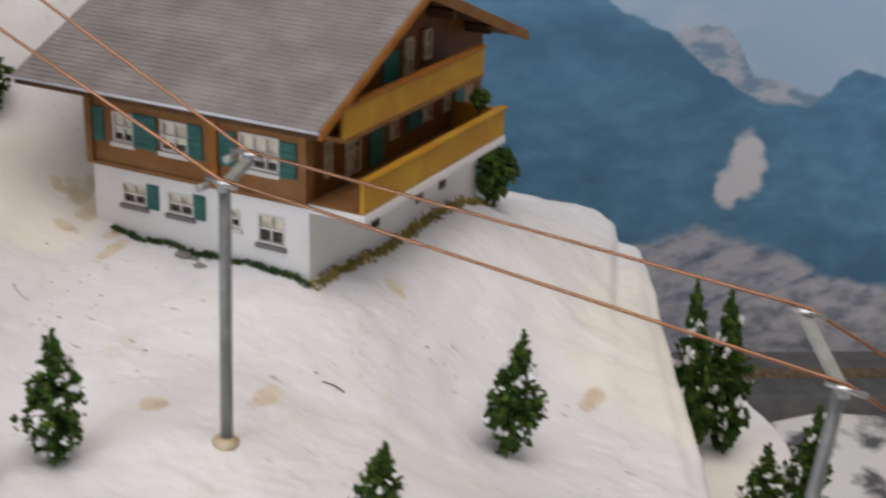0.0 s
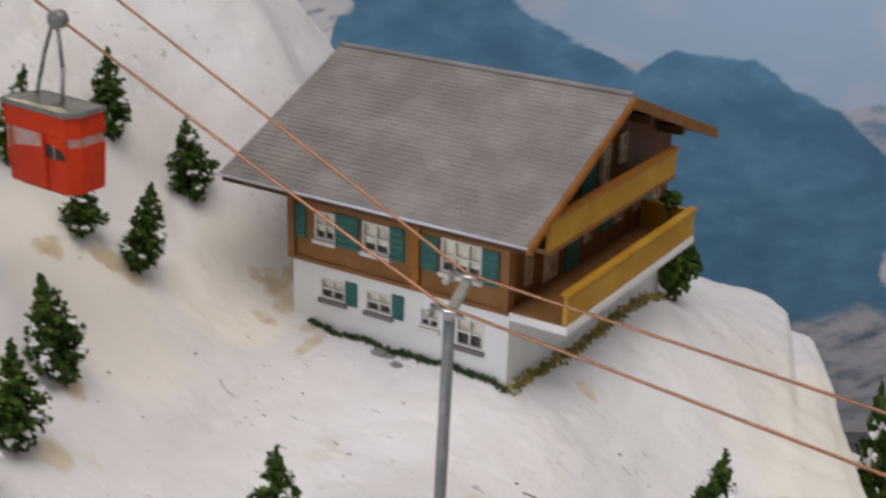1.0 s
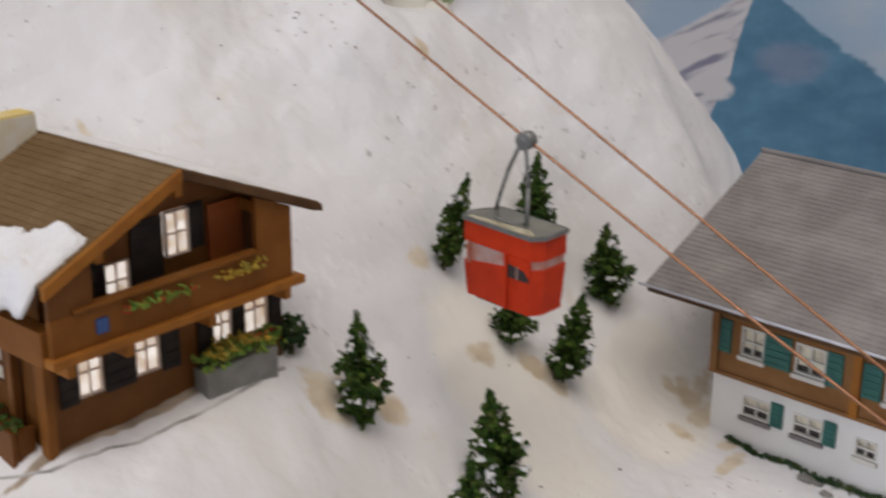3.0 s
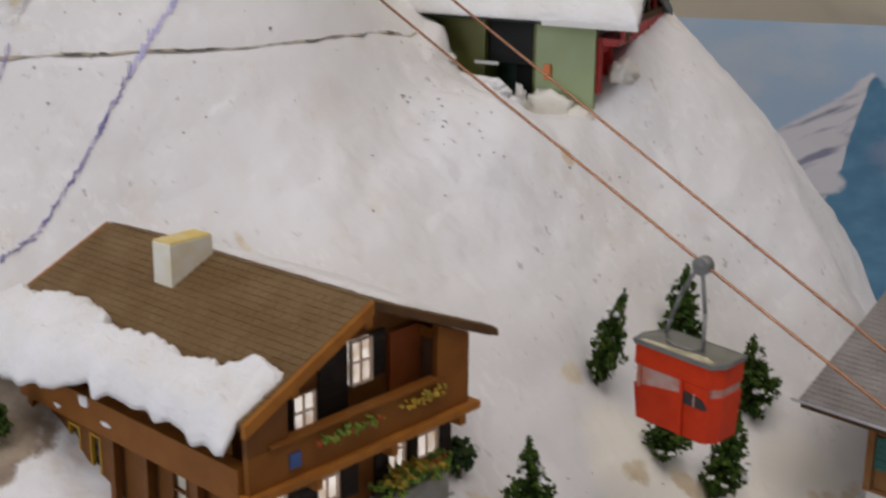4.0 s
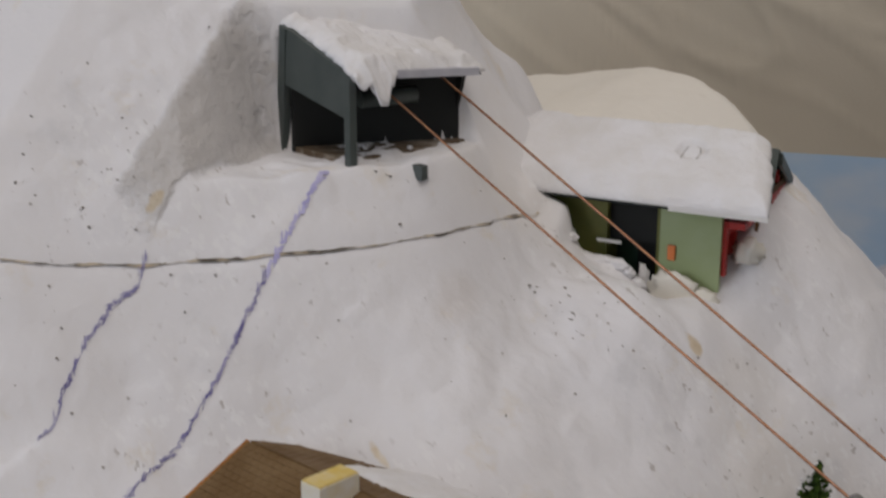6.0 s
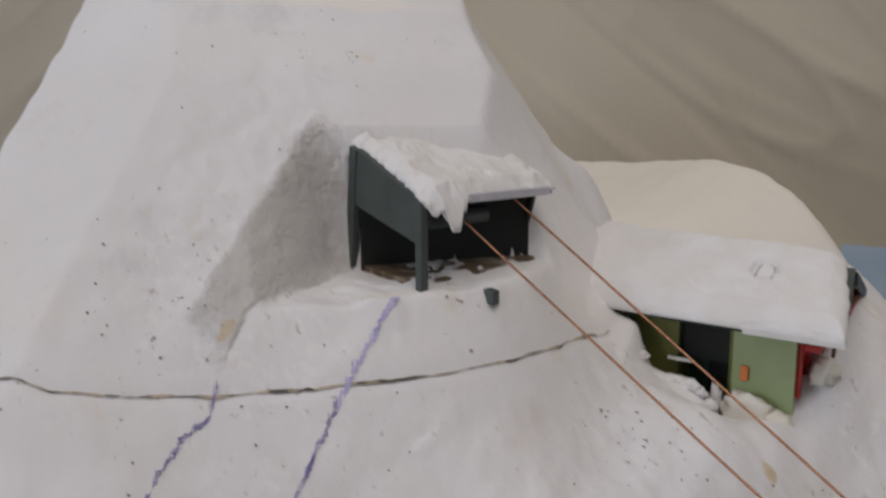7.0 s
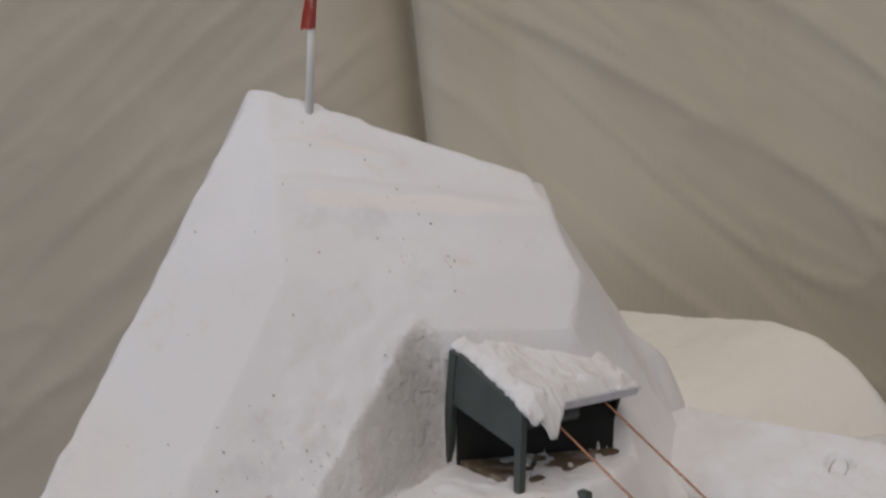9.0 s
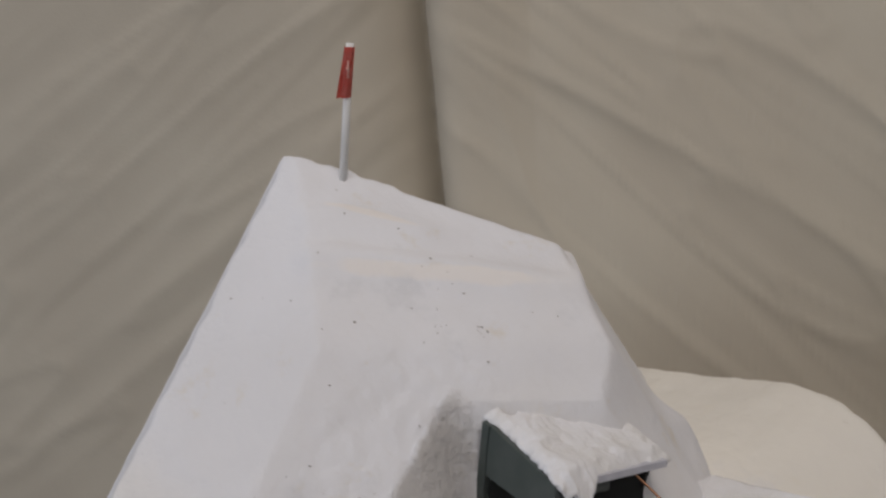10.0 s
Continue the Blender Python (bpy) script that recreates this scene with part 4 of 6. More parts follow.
# ---- white and brown chalet ----
def chalet():
    t = thing("chalet", (-0.2945, 0.5535, 1.10), "chalet with white lower walls, brown upper floor and grey slate roof", "house")

    def front(u, v, d):
        return (u, -.0715 - d, v)

    def gable(u, v, d):
        return (d, u, v)
    low = [(-.0979, -.084, .0150, .0247), (-.0729, -.0588, .0150, .0247), (-.0440, -.0342, .0150, .0235), (-.0257, -.0120, .0110, .0242)]
    high = [(-.1003, -.0890, .0435, .0568), (-.0742, -.0600, .0435, .0572), (-.0335, -.0138, .0435, .0585)]
    side = [(-.0600, -.0535, .0400, .0560), (-.0430, -.0300, .0360, .0570), (-.0045, .0035, .0425, .0560), (.0265, .0360, .0430, .0555), (.0480, .0555, .0430, .0555), (.0720, .0790, .0430, .0555)]
    bm = B()
    holed(bm, front, -.1135, 0, -.06, .032, low, .003)
    part("lower_wall", bm, WHITE_WALL, t, "white rendered lower wall")
    bm = holed(B(), gable, -.0685, .0895, -.06, .032, [(.022, .029, .004, .0085), (.046, .053, .004, .0085), (-.020, -.013, .0045, .0090)], .003)
    bm.transform(Matrix.Translation((-.0002, 0, 0)))
    part("lower_wall", bm, WHITE_WALL, t, "white rendered lower wall")
    bm = B()
    box(bm, -.1135, -.1105, -.0685, .0895, -.06, .074)
    box(bm, -.1105, -.003, .0865, .0895, -.06, .070)
    part("back_wall", bm, WHITE_WALL, t)
    part("lining", box(B(), -.106, -.008, -.064, .084, -.05, .072), DARK_PANE, t)
    for u0, u1, v0, v1 in ((.022, .029, .004, .0085), (.046, .053, .004, .0085), (-.020, -.013, .0045, .0090)):
        window(t, gable, u0, u1, v0, v1, DARK_PANE, 1, 1, GREY_SILL)
    bm = holed(B(), front, -.1145, .001, .032, .0735, high, .003)
    bm.transform(Matrix.Translation((0, -.001, 0)))
    part("upper_wall", bm, BROWN_A, t, "brown boarded upper wall")
    # darker brown than the front wall: the gable's deep shade is in the colour
    bm = holed(B(), gable, -.0695, .0895, .0322, .068, side, .003)
    prism(bm, [(-.0695, .0681), (.0895, .0681), (.0895, .0765), (0.0, .1085), (-.0695, .0765)], "x", -.003, 0)
    part("upper_wall", bm, BROWN_B, t, "boarded gable wall, its brown darkened for the roof's shade")

    def front_up(u, v, d):
        return (u, -.0725 - d, v)
    for k, w in enumerate(low):
        window(t, front, *w, CURTAIN, 2, 2, FRAME, GREY_SILL if k != 2 else FRAME, dark=.48)
    for u0, u1 in ((-.0840, -.0775), (-.0588, -.0525)):
        shutter(t, front, u0 + .0003, u1, .0148, .0262, GREEN_PAINT)
    for w in high:
        window(t, front_up, *w, CURTAIN, 3 if w[1] - w[0] > .016 else 2, 2, FRAME, FRAME, dark=.22)
    for u0, u1 in ((-.1114, -.1051), (-.0887, -.0760), (-.0597, -.0522), (-.0434, -.0349), (-.0133, -.0052)):
        shutter(t, front_up, u0, u1, .0425, .0578, GREEN_PAINT)
    for w in side:
        window(t, gable, *w, SHADED_PANE, 1, 2, SHADED_PANE)
    for u0, u1, v0 in ((-.0235, -.0105, .0350), (.0105, .0250, .0430), (.0580, .0690, .0430)):
        shutter(t, gable, u0, u1, v0, .0575, GREEN_PAINT)
    shutter(t, gable, -.0130, .0015, .0650, .0830, GREEN_PAINT)
    for u0, u1, v0, v1 in ((.0050, .0120, .0680, .0870), (.0230, .0300, .0740, .0880)):
        window(t, lambda u, v, d: gable(u, v, d + .0022), u0, u1, v0, v1, SHADED_PANE, 2, 2, SHADED_PANE)
    for u, mat in ((-.0455, ORANGE_WOOD), (-.1125, BROWN_A), (-.0012, BROWN_A)):
        part("corner_post", pbox(B(), front_up, u - .0018, u + .0018, .0325, .0715, .0003, .0022, .0003), mat, t)
    part("band", pbox(B(), front_up, -.1150, .0018, .0312, .0332, .0004, .0010, .0002), BROWN_A, t)
    # roof
    part("roof_slope", shingled_slope(-.1395, .0165, -.090, .0695, 0, .1110, .0018, 34, 54, 1), ROOF_A, t, "grey slate roof slope with worn pale patches")
    part("roof_slope", shingled_slope(-.1395, .0165, .1050, .0737, 0, .1110, .0018, 36, 54, 2), ROOF_A, t, "grey slate roof slope")
    bm = B()
    rod(bm, (-.1398, 0, .1135), (.0168, 0, .1135), .0013, sides=8)
    part("ridge_cap", bm, ROOF_A, t)
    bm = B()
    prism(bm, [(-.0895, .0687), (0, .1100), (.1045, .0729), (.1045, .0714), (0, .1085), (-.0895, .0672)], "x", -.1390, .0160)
    part("soffit", bm, DARK_SOFFIT, t, "brown boarded soffit, deepened for the shade under the roof")
    barge(t, .0158, -.0900, .0692, 0, .1108, ORANGE_WOOD, .0019)
    barge(t, .0158, .1055, .0732, 0, .1108, BROWN_A, .0035)
    bm = B()
    rod(bm, (-.1430, -.0908, .0703), (.0168, -.0908, .0703), .0007, sides=8)
    part("gutter", bm, PALE_METAL, t, "pale grey gutter along the eave")
    # purlins coloured as dark as the shade they sit in
    for y, z in ((-.060, .0800), (-.030, .0945), (.030, .0992), (.070, .0850)):
        part("purlin", box(B(), 0, .0135, y - .0018, y + .0018, z - .006, z - .0018, .0003), DARK_SOFFIT, t)
    # gallery under the gable
    bm = box(B(), .0140, .0160, -.0700, .0580, .0626, .0752, .0003)
    part("balcony_panel", bm, YELLOW_WOOD, t, "ochre boarded balcony front")
    part("balcony_floor", box(B(), .0002, .0160, -.0690, .0580, .0605, .0625), BROWN_A, t)
    part("handrail", box(B(), .0132, .0170, -.0705, .0585, .0752, .0764, .0003), ORANGE_WOOD, t)
    # main balcony
    part("balcony_panel", box(B(), .0255, .0275, -.0740, .0590, .0340, .0468, .0003), YELLOW_WOOD, t, "ochre boarded balcony front")
    part("balcony_panel", box(B(), .0003, .0254, .0570, .0590, .0340, .0468, .0003), YELLOW_WOOD, t, "ochre boarded balcony end")
    part("handrail", box(B(), .0245, .0285, -.0745, .0600, .0468, .0480, .0003), YELLOW_WOOD, t)
    part("balcony_floor", box(B(), .0012, .0282, -.0745, .0595, .0300, .0335, .0004), WHITE_WALL, t, "white balcony slab")
    part("deck", box(B(), .0012, .0254, -.0738, .0568, .0336, .0342), BROWN_A, t)
    for y in (-.055, -.010, .035):
        part("bracket", box(B(), .0004, .018, y, y + .002, .0265, .0299), WHITE_WALL, t)
    return t


chalet()


# ---- dark brown chalet ----
# the roof's eaves and ridge in the chalet's own axes: y and z
LOW_EAVE, RIDGE, FAR_EAVE = (-.0575, .0705), (-.0045, .0956), (.0560, .0702)


def brown_chalet():
    t = thing("brown_chalet", (-0.478, 0.247, 1.165), "dark brown wooden chalet with lit windows and snowy roof", "house", turn=2)

    def gable(u, v, d):
        return (d, u, v)

    def side(u, v, d):
        return (u, -.052 - d, v)
    low = [(-.040, -.0305, .0245, .0415), (-.0175, -.0075, .0247, .0425), (.0155, .0243, .0250, .0400), (.0300, .0412, .0247, .0425)]
    high = [(-.0270, -.0172, .0540, .0672), (-.0035, .0062, .0640, .0797)]
    bm = holed(B(), gable, -.052, .048, -.05, .0475, low, .002)
    part("lower_wall", bm, BROWN_B, t)
    bm = holed(B(), gable, -.052, .048, .0476, .0680, [high[0]], .002)
    part("upper_wall", bm, BROWN_B, t)
    bm = prism(B(), [(-.052, .0681), (.048, .0681), (.048, .0716), (-.0045, .0937), (-.052, .0715)], "x", -.002, 0)
    part("gable_wall", bm, BROWN_B, t)
    doors = [(-.0320, -.0235, .0260, .0405), (-.0920, -.0850, .018, .038), (-.0790, -.0725, .018, .038)]
    bm = holed(B(), side, -.115, -.0021, -.05, .0680, doors, .002)
    part("side_wall", bm, BROWN_B, t)
    bm = box(B(), -.115, -.113, -.0499, .048, -.05, .068)
    box(bm, -.113, -.0021, .046, .048, -.05, .068)
    part("back_wall", bm, BROWN_B, t)
    part("lining", box(B(), -.110, -.006, -.046, .042, -.04, .066), DARK_PAINT, t)
    for k, w in enumerate(low):
        window(t, gable, *w, LIT, 2, 2, CREAM_BAR, None, .0005)
    window(t, gable, *high[0], LIT, 2, 2, CREAM_BAR, None, .0005)
    window(t, lambda u, v, d: gable(u, v, d + .0022), *high[1], LIT, 2, 2, CREAM_BAR, None, .0005)
    window(t, side, *doors[0], CURTAIN, 1, 2, BROWN_B)
    for w in doors[1:]:
        window(t, side, *w, DARK_PANE, 1, 1, YELLOW_WOOD)
    for u0, u1, v0, v1 in ((-.0475, -.0405, .0235, .0425), (-.0300, -.0180, .0235, .0430), (-.0070, .0005, .0235, .0430), (.0085, .0150, .0150, .0420), (.0247, .0296, .0235, .0425), (.0416, .0470, .0235, .0430), (-.0365, -.0275, .0540, .0720), (-.0168, -.0040, .0560, .0790), (.0066, .0135, .0640, .0800)):
        shutter(t, gable, u0, u1, v0, v1, DARK_PAINT)
    part("loggia_door", pbox(B(), gable, .0150, .0300, .0490, .0780, .0003, .0015), RED_BROWN, t, "red-brown loggia wall")
    # loggia: parapet, wings, floor
    part("parapet", box(B(), .0100, .0125, -.0560, .0430, .0470, .0600, .0004), BROWN_WARM, t)
    part("handrail", box(B(), .0092, .0135, -.0480, .0268, .0600, .0615, .0003), BROWN_WARM, t)
    part("loggia_floor", box(B(), .0003, .0100, -.0550, .0425, .0450, .0474), BROWN_B, t)
    bm = prism(B(), [(.0270, .0601), (.0430, .0601), (.0430, .0735), (.0270, .0800)], "x", .0101, .0123)
    part("wing", bm, BROWN_WARM, t)
    bm = prism(B(), [(-.0560, .0601), (-.0400, .0601), (-.0400, .0740), (-.0560, .0680)], "x", .0101, .0123)
    part("wing", bm, BROWN_B, t)
    part("moulding", box(B(), .0090, .0150, -.0575, .0468, .0445, .0475, .0005), ORANGE_WOOD, t)
    for y in (-.050, -.028, .006, .040):
        part("bracket", box(B(), .0004, .0130, y - .0015, y + .0015, .0395, .0444, .0004), ORANGE_WOOD, t)
    part("corner_post", box(B(), -.0035, .0015, -.0535, -.0500, -.01, .0444, .0004), BROWN_WARM, t)
    part("plaque", box(B(), .0126, .0132, -.0400, -.0355, .0510, .0560, .0006), BLUE, t, "small blue plaque")
    # side gallery under the eave
    part("skirt", box(B(), -.113, .0098, -.0580, -.0525, .0440, .0560, .0004), BROWN_WARM, t)
    for x in (-.112, -.062, -.043, -.016):
        part("corner_post", box(B(), x, x + .003, -.0560, -.0530, .0, .0439), BROWN_B, t)
    for x, z, w, h, seed in ((-.0720, .0535, .0030, .0024, 5), (-.0886, .0470, .0020, .0009, 6), (-.0590, .0490, .0026, .0010, 7)):
        bm = lump(B(), (x, -.0580, z), (w, .0006, h), seed, .5, 2, 1.5)
        part("snow_smear", bm, SNOW_ROOF, t, "smear of white snow paste")
    # flower trough along the side
    part("trough_bottom", box(B(), -.1000, -.0080, -.0600, -.0530, -.030, .0150), BROWN_B, t)
    part("trough_panel", box(B(), -.1020, -.0062, -.0622, -.0601, -.040, .0180, .0004), BROWN_B, t, "brown boarded trough front")
    part("trough_panel", box(B(), -.0079, -.0058, -.0600, -.0538, -.040, .0180, .0004), BROWN_B, t, "brown boarded trough end")
    # roof
    part("roof_slope", shingled_slope(-.1310, .0125, *LOW_EAVE, *RIDGE, .0016, 20, 34, 3), ROOF_B, t, "brown shingled roof slope")
    part("roof_slope", shingled_slope(-.1310, .0125, *FAR_EAVE, *RIDGE, .0016, 18, 34, 4), ROOF_B, t, "brown shingled roof slope")
    (ly, lz), (ry, rz), (fy, fz) = LOW_EAVE, RIDGE, FAR_EAVE
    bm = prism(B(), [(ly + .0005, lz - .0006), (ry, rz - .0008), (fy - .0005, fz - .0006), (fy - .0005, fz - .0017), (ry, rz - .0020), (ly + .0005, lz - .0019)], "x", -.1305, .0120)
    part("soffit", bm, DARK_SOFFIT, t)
    barge(t, .0122, ly - .0005, lz - .0002, ry, rz, ORANGE_WOOD, .0030)
    barge(t, .0122, fy + .0005, fz - .0002, ry, rz, DARK_SOFFIT, .0014)
    barge(t, -.1330, ly - .0005, lz - .0002, ry, rz, ORANGE_WOOD, .0028)
    for y, z in ((-.036, .0790), (ry, rz - .0022), (.030, .0795)):
        part("purlin", box(B(), .0004, .0118, y - .0016, y + .0016, z - .0058, z - .0016, .0003), ORANGE_WOOD, t)
    # chimney
    bm = box(B(), -.0770, -.0668, -.0232, -.0050, .0770, .1040, .0003)
    c = part("chimney", bm, CHIMNEY, t, "cream chimney with a yellowed top")
    part("chimney_top", box(B(), -.0767, -.0671, -.0229, -.0053, .1040, .1046), YELLOW_TOP, c)
    # planter with flowers by the wall
    p = part("planter", box(B(), .0005, .0080, .0060, .0385, .0030, .0205, .0006), CONCRETE, t, "grey concrete planter")
    bm = B()
    for k in range(9):
        tuft(bm, (.0060, .008 + k * .0034, .0230), .0029, 40 + k, count=18)
    part("flower_tuft", bm, FLOWER_G, p)
    bm = B()
    for k in range(6):
        tuft(bm, (.0070, .010 + k * .0036, .0260), .0026, 60 + k, count=13)
    part("flower_tuft", bm, FLOWER_Y, p)
    bm = B()
    for k in (0, 1, 2):
        tuft(bm, (.0105, .0260 + k * .0030, .0285), .0009, 80 + k, count=5)
    part("flower_tuft", bm, FLOWER_R, p)
    for name, mat, y0, y1, seed, n in (("flower_tuft", FLOWER_G, -.0270, -.0040, 90, 6), ("flower_tuft", FLOWER_R, -.0290, -.0030, 110, 3), ("flower_tuft", FLOWER_Y, .0120, .0260, 130, 5)):
        bm = B()
        for k in range(n):
            tuft(bm, (.0145, y0 + (y1 - y0) * k / max(1, n - 1), .0555), .0017 if mat is not FLOWER_R else .0010, seed + k, (.5, 1, 1), count=11)
        part(name, bm, mat, t)
    for k, mat in enumerate((FLOWER_G, FLOWER_R)):
        bm = B()
        for j in range(4):
            tuft(bm, (-.030 + .007 * j - .012 * k, -.0595 - .002 * k, .0185 - .001 * k), .0022 - .0010 * k, 150 + j + 9 * k, count=16 - 6 * k)
        part("flower_tuft", bm, (LEAF, FLOWER_R)[k], t)
    for ob in t.children_recursive:
        if ob.name.split(".")[0] in ("roof_slope", "soffit", "bargeboard", "chimney", "chimney_top"):
            ob.data.transform(ROOF_FIT)
    return t


# the roof is sheared down towards its back end to fit the camera's view
ROOF_FIT = Matrix(((1, 0, 0, 0), (0, 1, 0, 0), (.026, 0, 1, -.0003), (0, 0, 0, 1)))
RED_BROWN = material("red_brown_boards", (0.27, 0.065, 0.014), 0.5, 0, (0.32, 0.085, 0.02), 90)
BROWN_WARM = material("warm_brown_boards", (0.19, 0.066, 0.010), 0.6, 0, (0.23, 0.085, 0.014), 90, 4, (0.35, 0.7), 0.3, 400, 0.0004)
for m in (BROWN_A, BROWN_B, BROWN_WARM, RED_BROWN, ORANGE_WOOD, YELLOW_WOOD, ROOF_B, DARK_SOFFIT, DARK_PAINT, LEAF, RED):
    m.node_tree.nodes["Principled BSDF"].inputs["Specular IOR Level"].default_value = 0.2
brown_chalet()


def roof_snow():
    """Thick snow along the brown chalet's eave, torn on its upper edge and hanging a little over the lower one."""
    nx, ny = 170, 46
    top, low = [], []
    for i in range(nx):
        x = -.1385 + .1490 * i / (nx - 1)
        reach = float(np.interp(x, [-.1385, -.130, -.115, -.096, -.086, -.070, -.057, -.045, -.033, -.022, -.010, -.001, .0105], [-.050, -.044, -.043, -.0385, -.0390, -.0455, -.0450, -.0430, -.0455, -.0460, -.0445, -.0375, -.0400]))
        reach += .0026 * noise.noise(Vector((x * 190, 2.2, 0))) + .0016 * noise.noise(Vector((x * 520, 5.2, 0)))
        edge = -.0630 - .0025 * noise.noise(Vector((x * 120, 7.7, 0))) - .005 * math.exp(-((x + .100) / .022) ** 2)
        for j in range(ny):
            f = j / (ny - 1)
            y = edge + (reach - edge) * f
            base = RIDGE[1] + (y - RIDGE[0]) * (RIDGE[1] - LOW_EAVE[1]) / (RIDGE[0] - LOW_EAVE[0]) + .0017
            end = min(i, nx - 1 - i) / 9
            bulge = min(1, (f * (1 - f) * 9)) ** .6 * min(1, end) ** .5
            lump_h = .0042 + .0018 * noise.noise(Vector((x * 90, y * 110, 1.5))) + .0014 * abs(noise.noise(Vector((x * 260, y * 260, 4.5)))) + .0007 * noise.noise(Vector((x * 650, y * 650, 2.5)))
            sag = .004 * max(0, (-.0585 - y) / .005)
            top.append((x, y, base + max(0.0002, bulge * lump_h) - sag))
            low.append((x, y, base - .0006 - sag - .0014 * (y < -.0585)))
    n = nx * ny
    faces = []
    for i in range(nx - 1):
        for j in range(ny - 1):
            a = i * ny + j
            faces.append((a, a + ny, a + ny + 1, a + 1))
            faces.append((n + a + 1, n + a + ny + 1, n + a + ny, n + a))
    rim = [i * ny for i in range(nx)] + [(nx - 1) * ny + j for j in range(1, ny)] + [i * ny + ny - 1 for i in range(nx - 2, -1, -1)] + [j for j in range(ny - 2, 0, -1)]
    for a, b in zip(rim, rim[1:] + rim[:1]):
        faces.append((b, a, n + a, n + b))
    mesh = bpy.data.meshes.new("roof_snow")
    mesh.from_pydata(top + low, [], faces)
    mesh.polygons.foreach_set("use_smooth", [True] * len(faces))
    mesh.materials.append(SNOW_ROOF)
    ob = tagged(new("roof_snow", mesh), "thick white snow along the eave of the brown chalet", "snow")
    mesh.transform(ROOF_FIT)
    ob.matrix_world = Matrix.Translation((-0.478, 0.247, 1.165)) @ Matrix.Rotation(radians(2), 4, "Z")


roof_snow()


def ridge_snow():
    """A thin torn strip of snow on the far slope of the brown chalet's roof."""
    nx, ny = 120, 12
    top, low = [], []
    for i in range(nx):
        x = -.1000 + .1060 * i / (nx - 1)
        reach = .0130 + .0060 * noise.noise(Vector((x * 60, 9, 0))) + .0030 * noise.noise(Vector((x * 260, 3, 0)))
        for j in range(ny):
            f = j / (ny - 1)
            y = reach + (.0570 - reach) * f
            base = RIDGE[1] - (y - RIDGE[0]) * (RIDGE[1] - FAR_EAVE[1]) / (FAR_EAVE[0] - RIDGE[0]) + .0016
            bulge = min(1, f * (1 - f) * 14, min(i, nx - 1 - i) / 6) ** .5
            top.append((x, y, base + .0002 + bulge * (.0022 + .0016 * noise.noise(Vector((x * 150, y * 150, 4))))))
            low.append((x, y, base - .0005))
    n = nx * ny
    faces = []
    for i in range(nx - 1):
        for j in range(ny - 1):
            a = i * ny + j
            faces += [(a, a + ny, a + ny + 1, a + 1), (n + a + 1, n + a + ny + 1, n + a + ny, n + a)]
    rim = [i * ny for i in range(nx)] + [(nx - 1) * ny + j for j in range(1, ny)] + [i * ny + ny - 1 for i in range(nx - 2, -1, -1)] + [j for j in range(ny - 2, 0, -1)]
    faces += [(b, a, n + a, n + b) for a, b in zip(rim, rim[1:] + rim[:1])]
    mesh = bpy.data.meshes.new("roof_snow")
    mesh.from_pydata(top + low, [], faces)
    mesh.polygons.foreach_set("use_smooth", [True] * len(faces))
    mesh.materials.append(SNOW_ROOF)
    ob = tagged(new("roof_snow", mesh), "thin torn snow on the far slope of the brown chalet's roof", "snow")
    mesh.transform(ROOF_FIT)
    ob.matrix_world = Matrix.Translation((-0.478, 0.247, 1.165)) @ Matrix.Rotation(radians(2), 4, "Z")


ridge_snow()


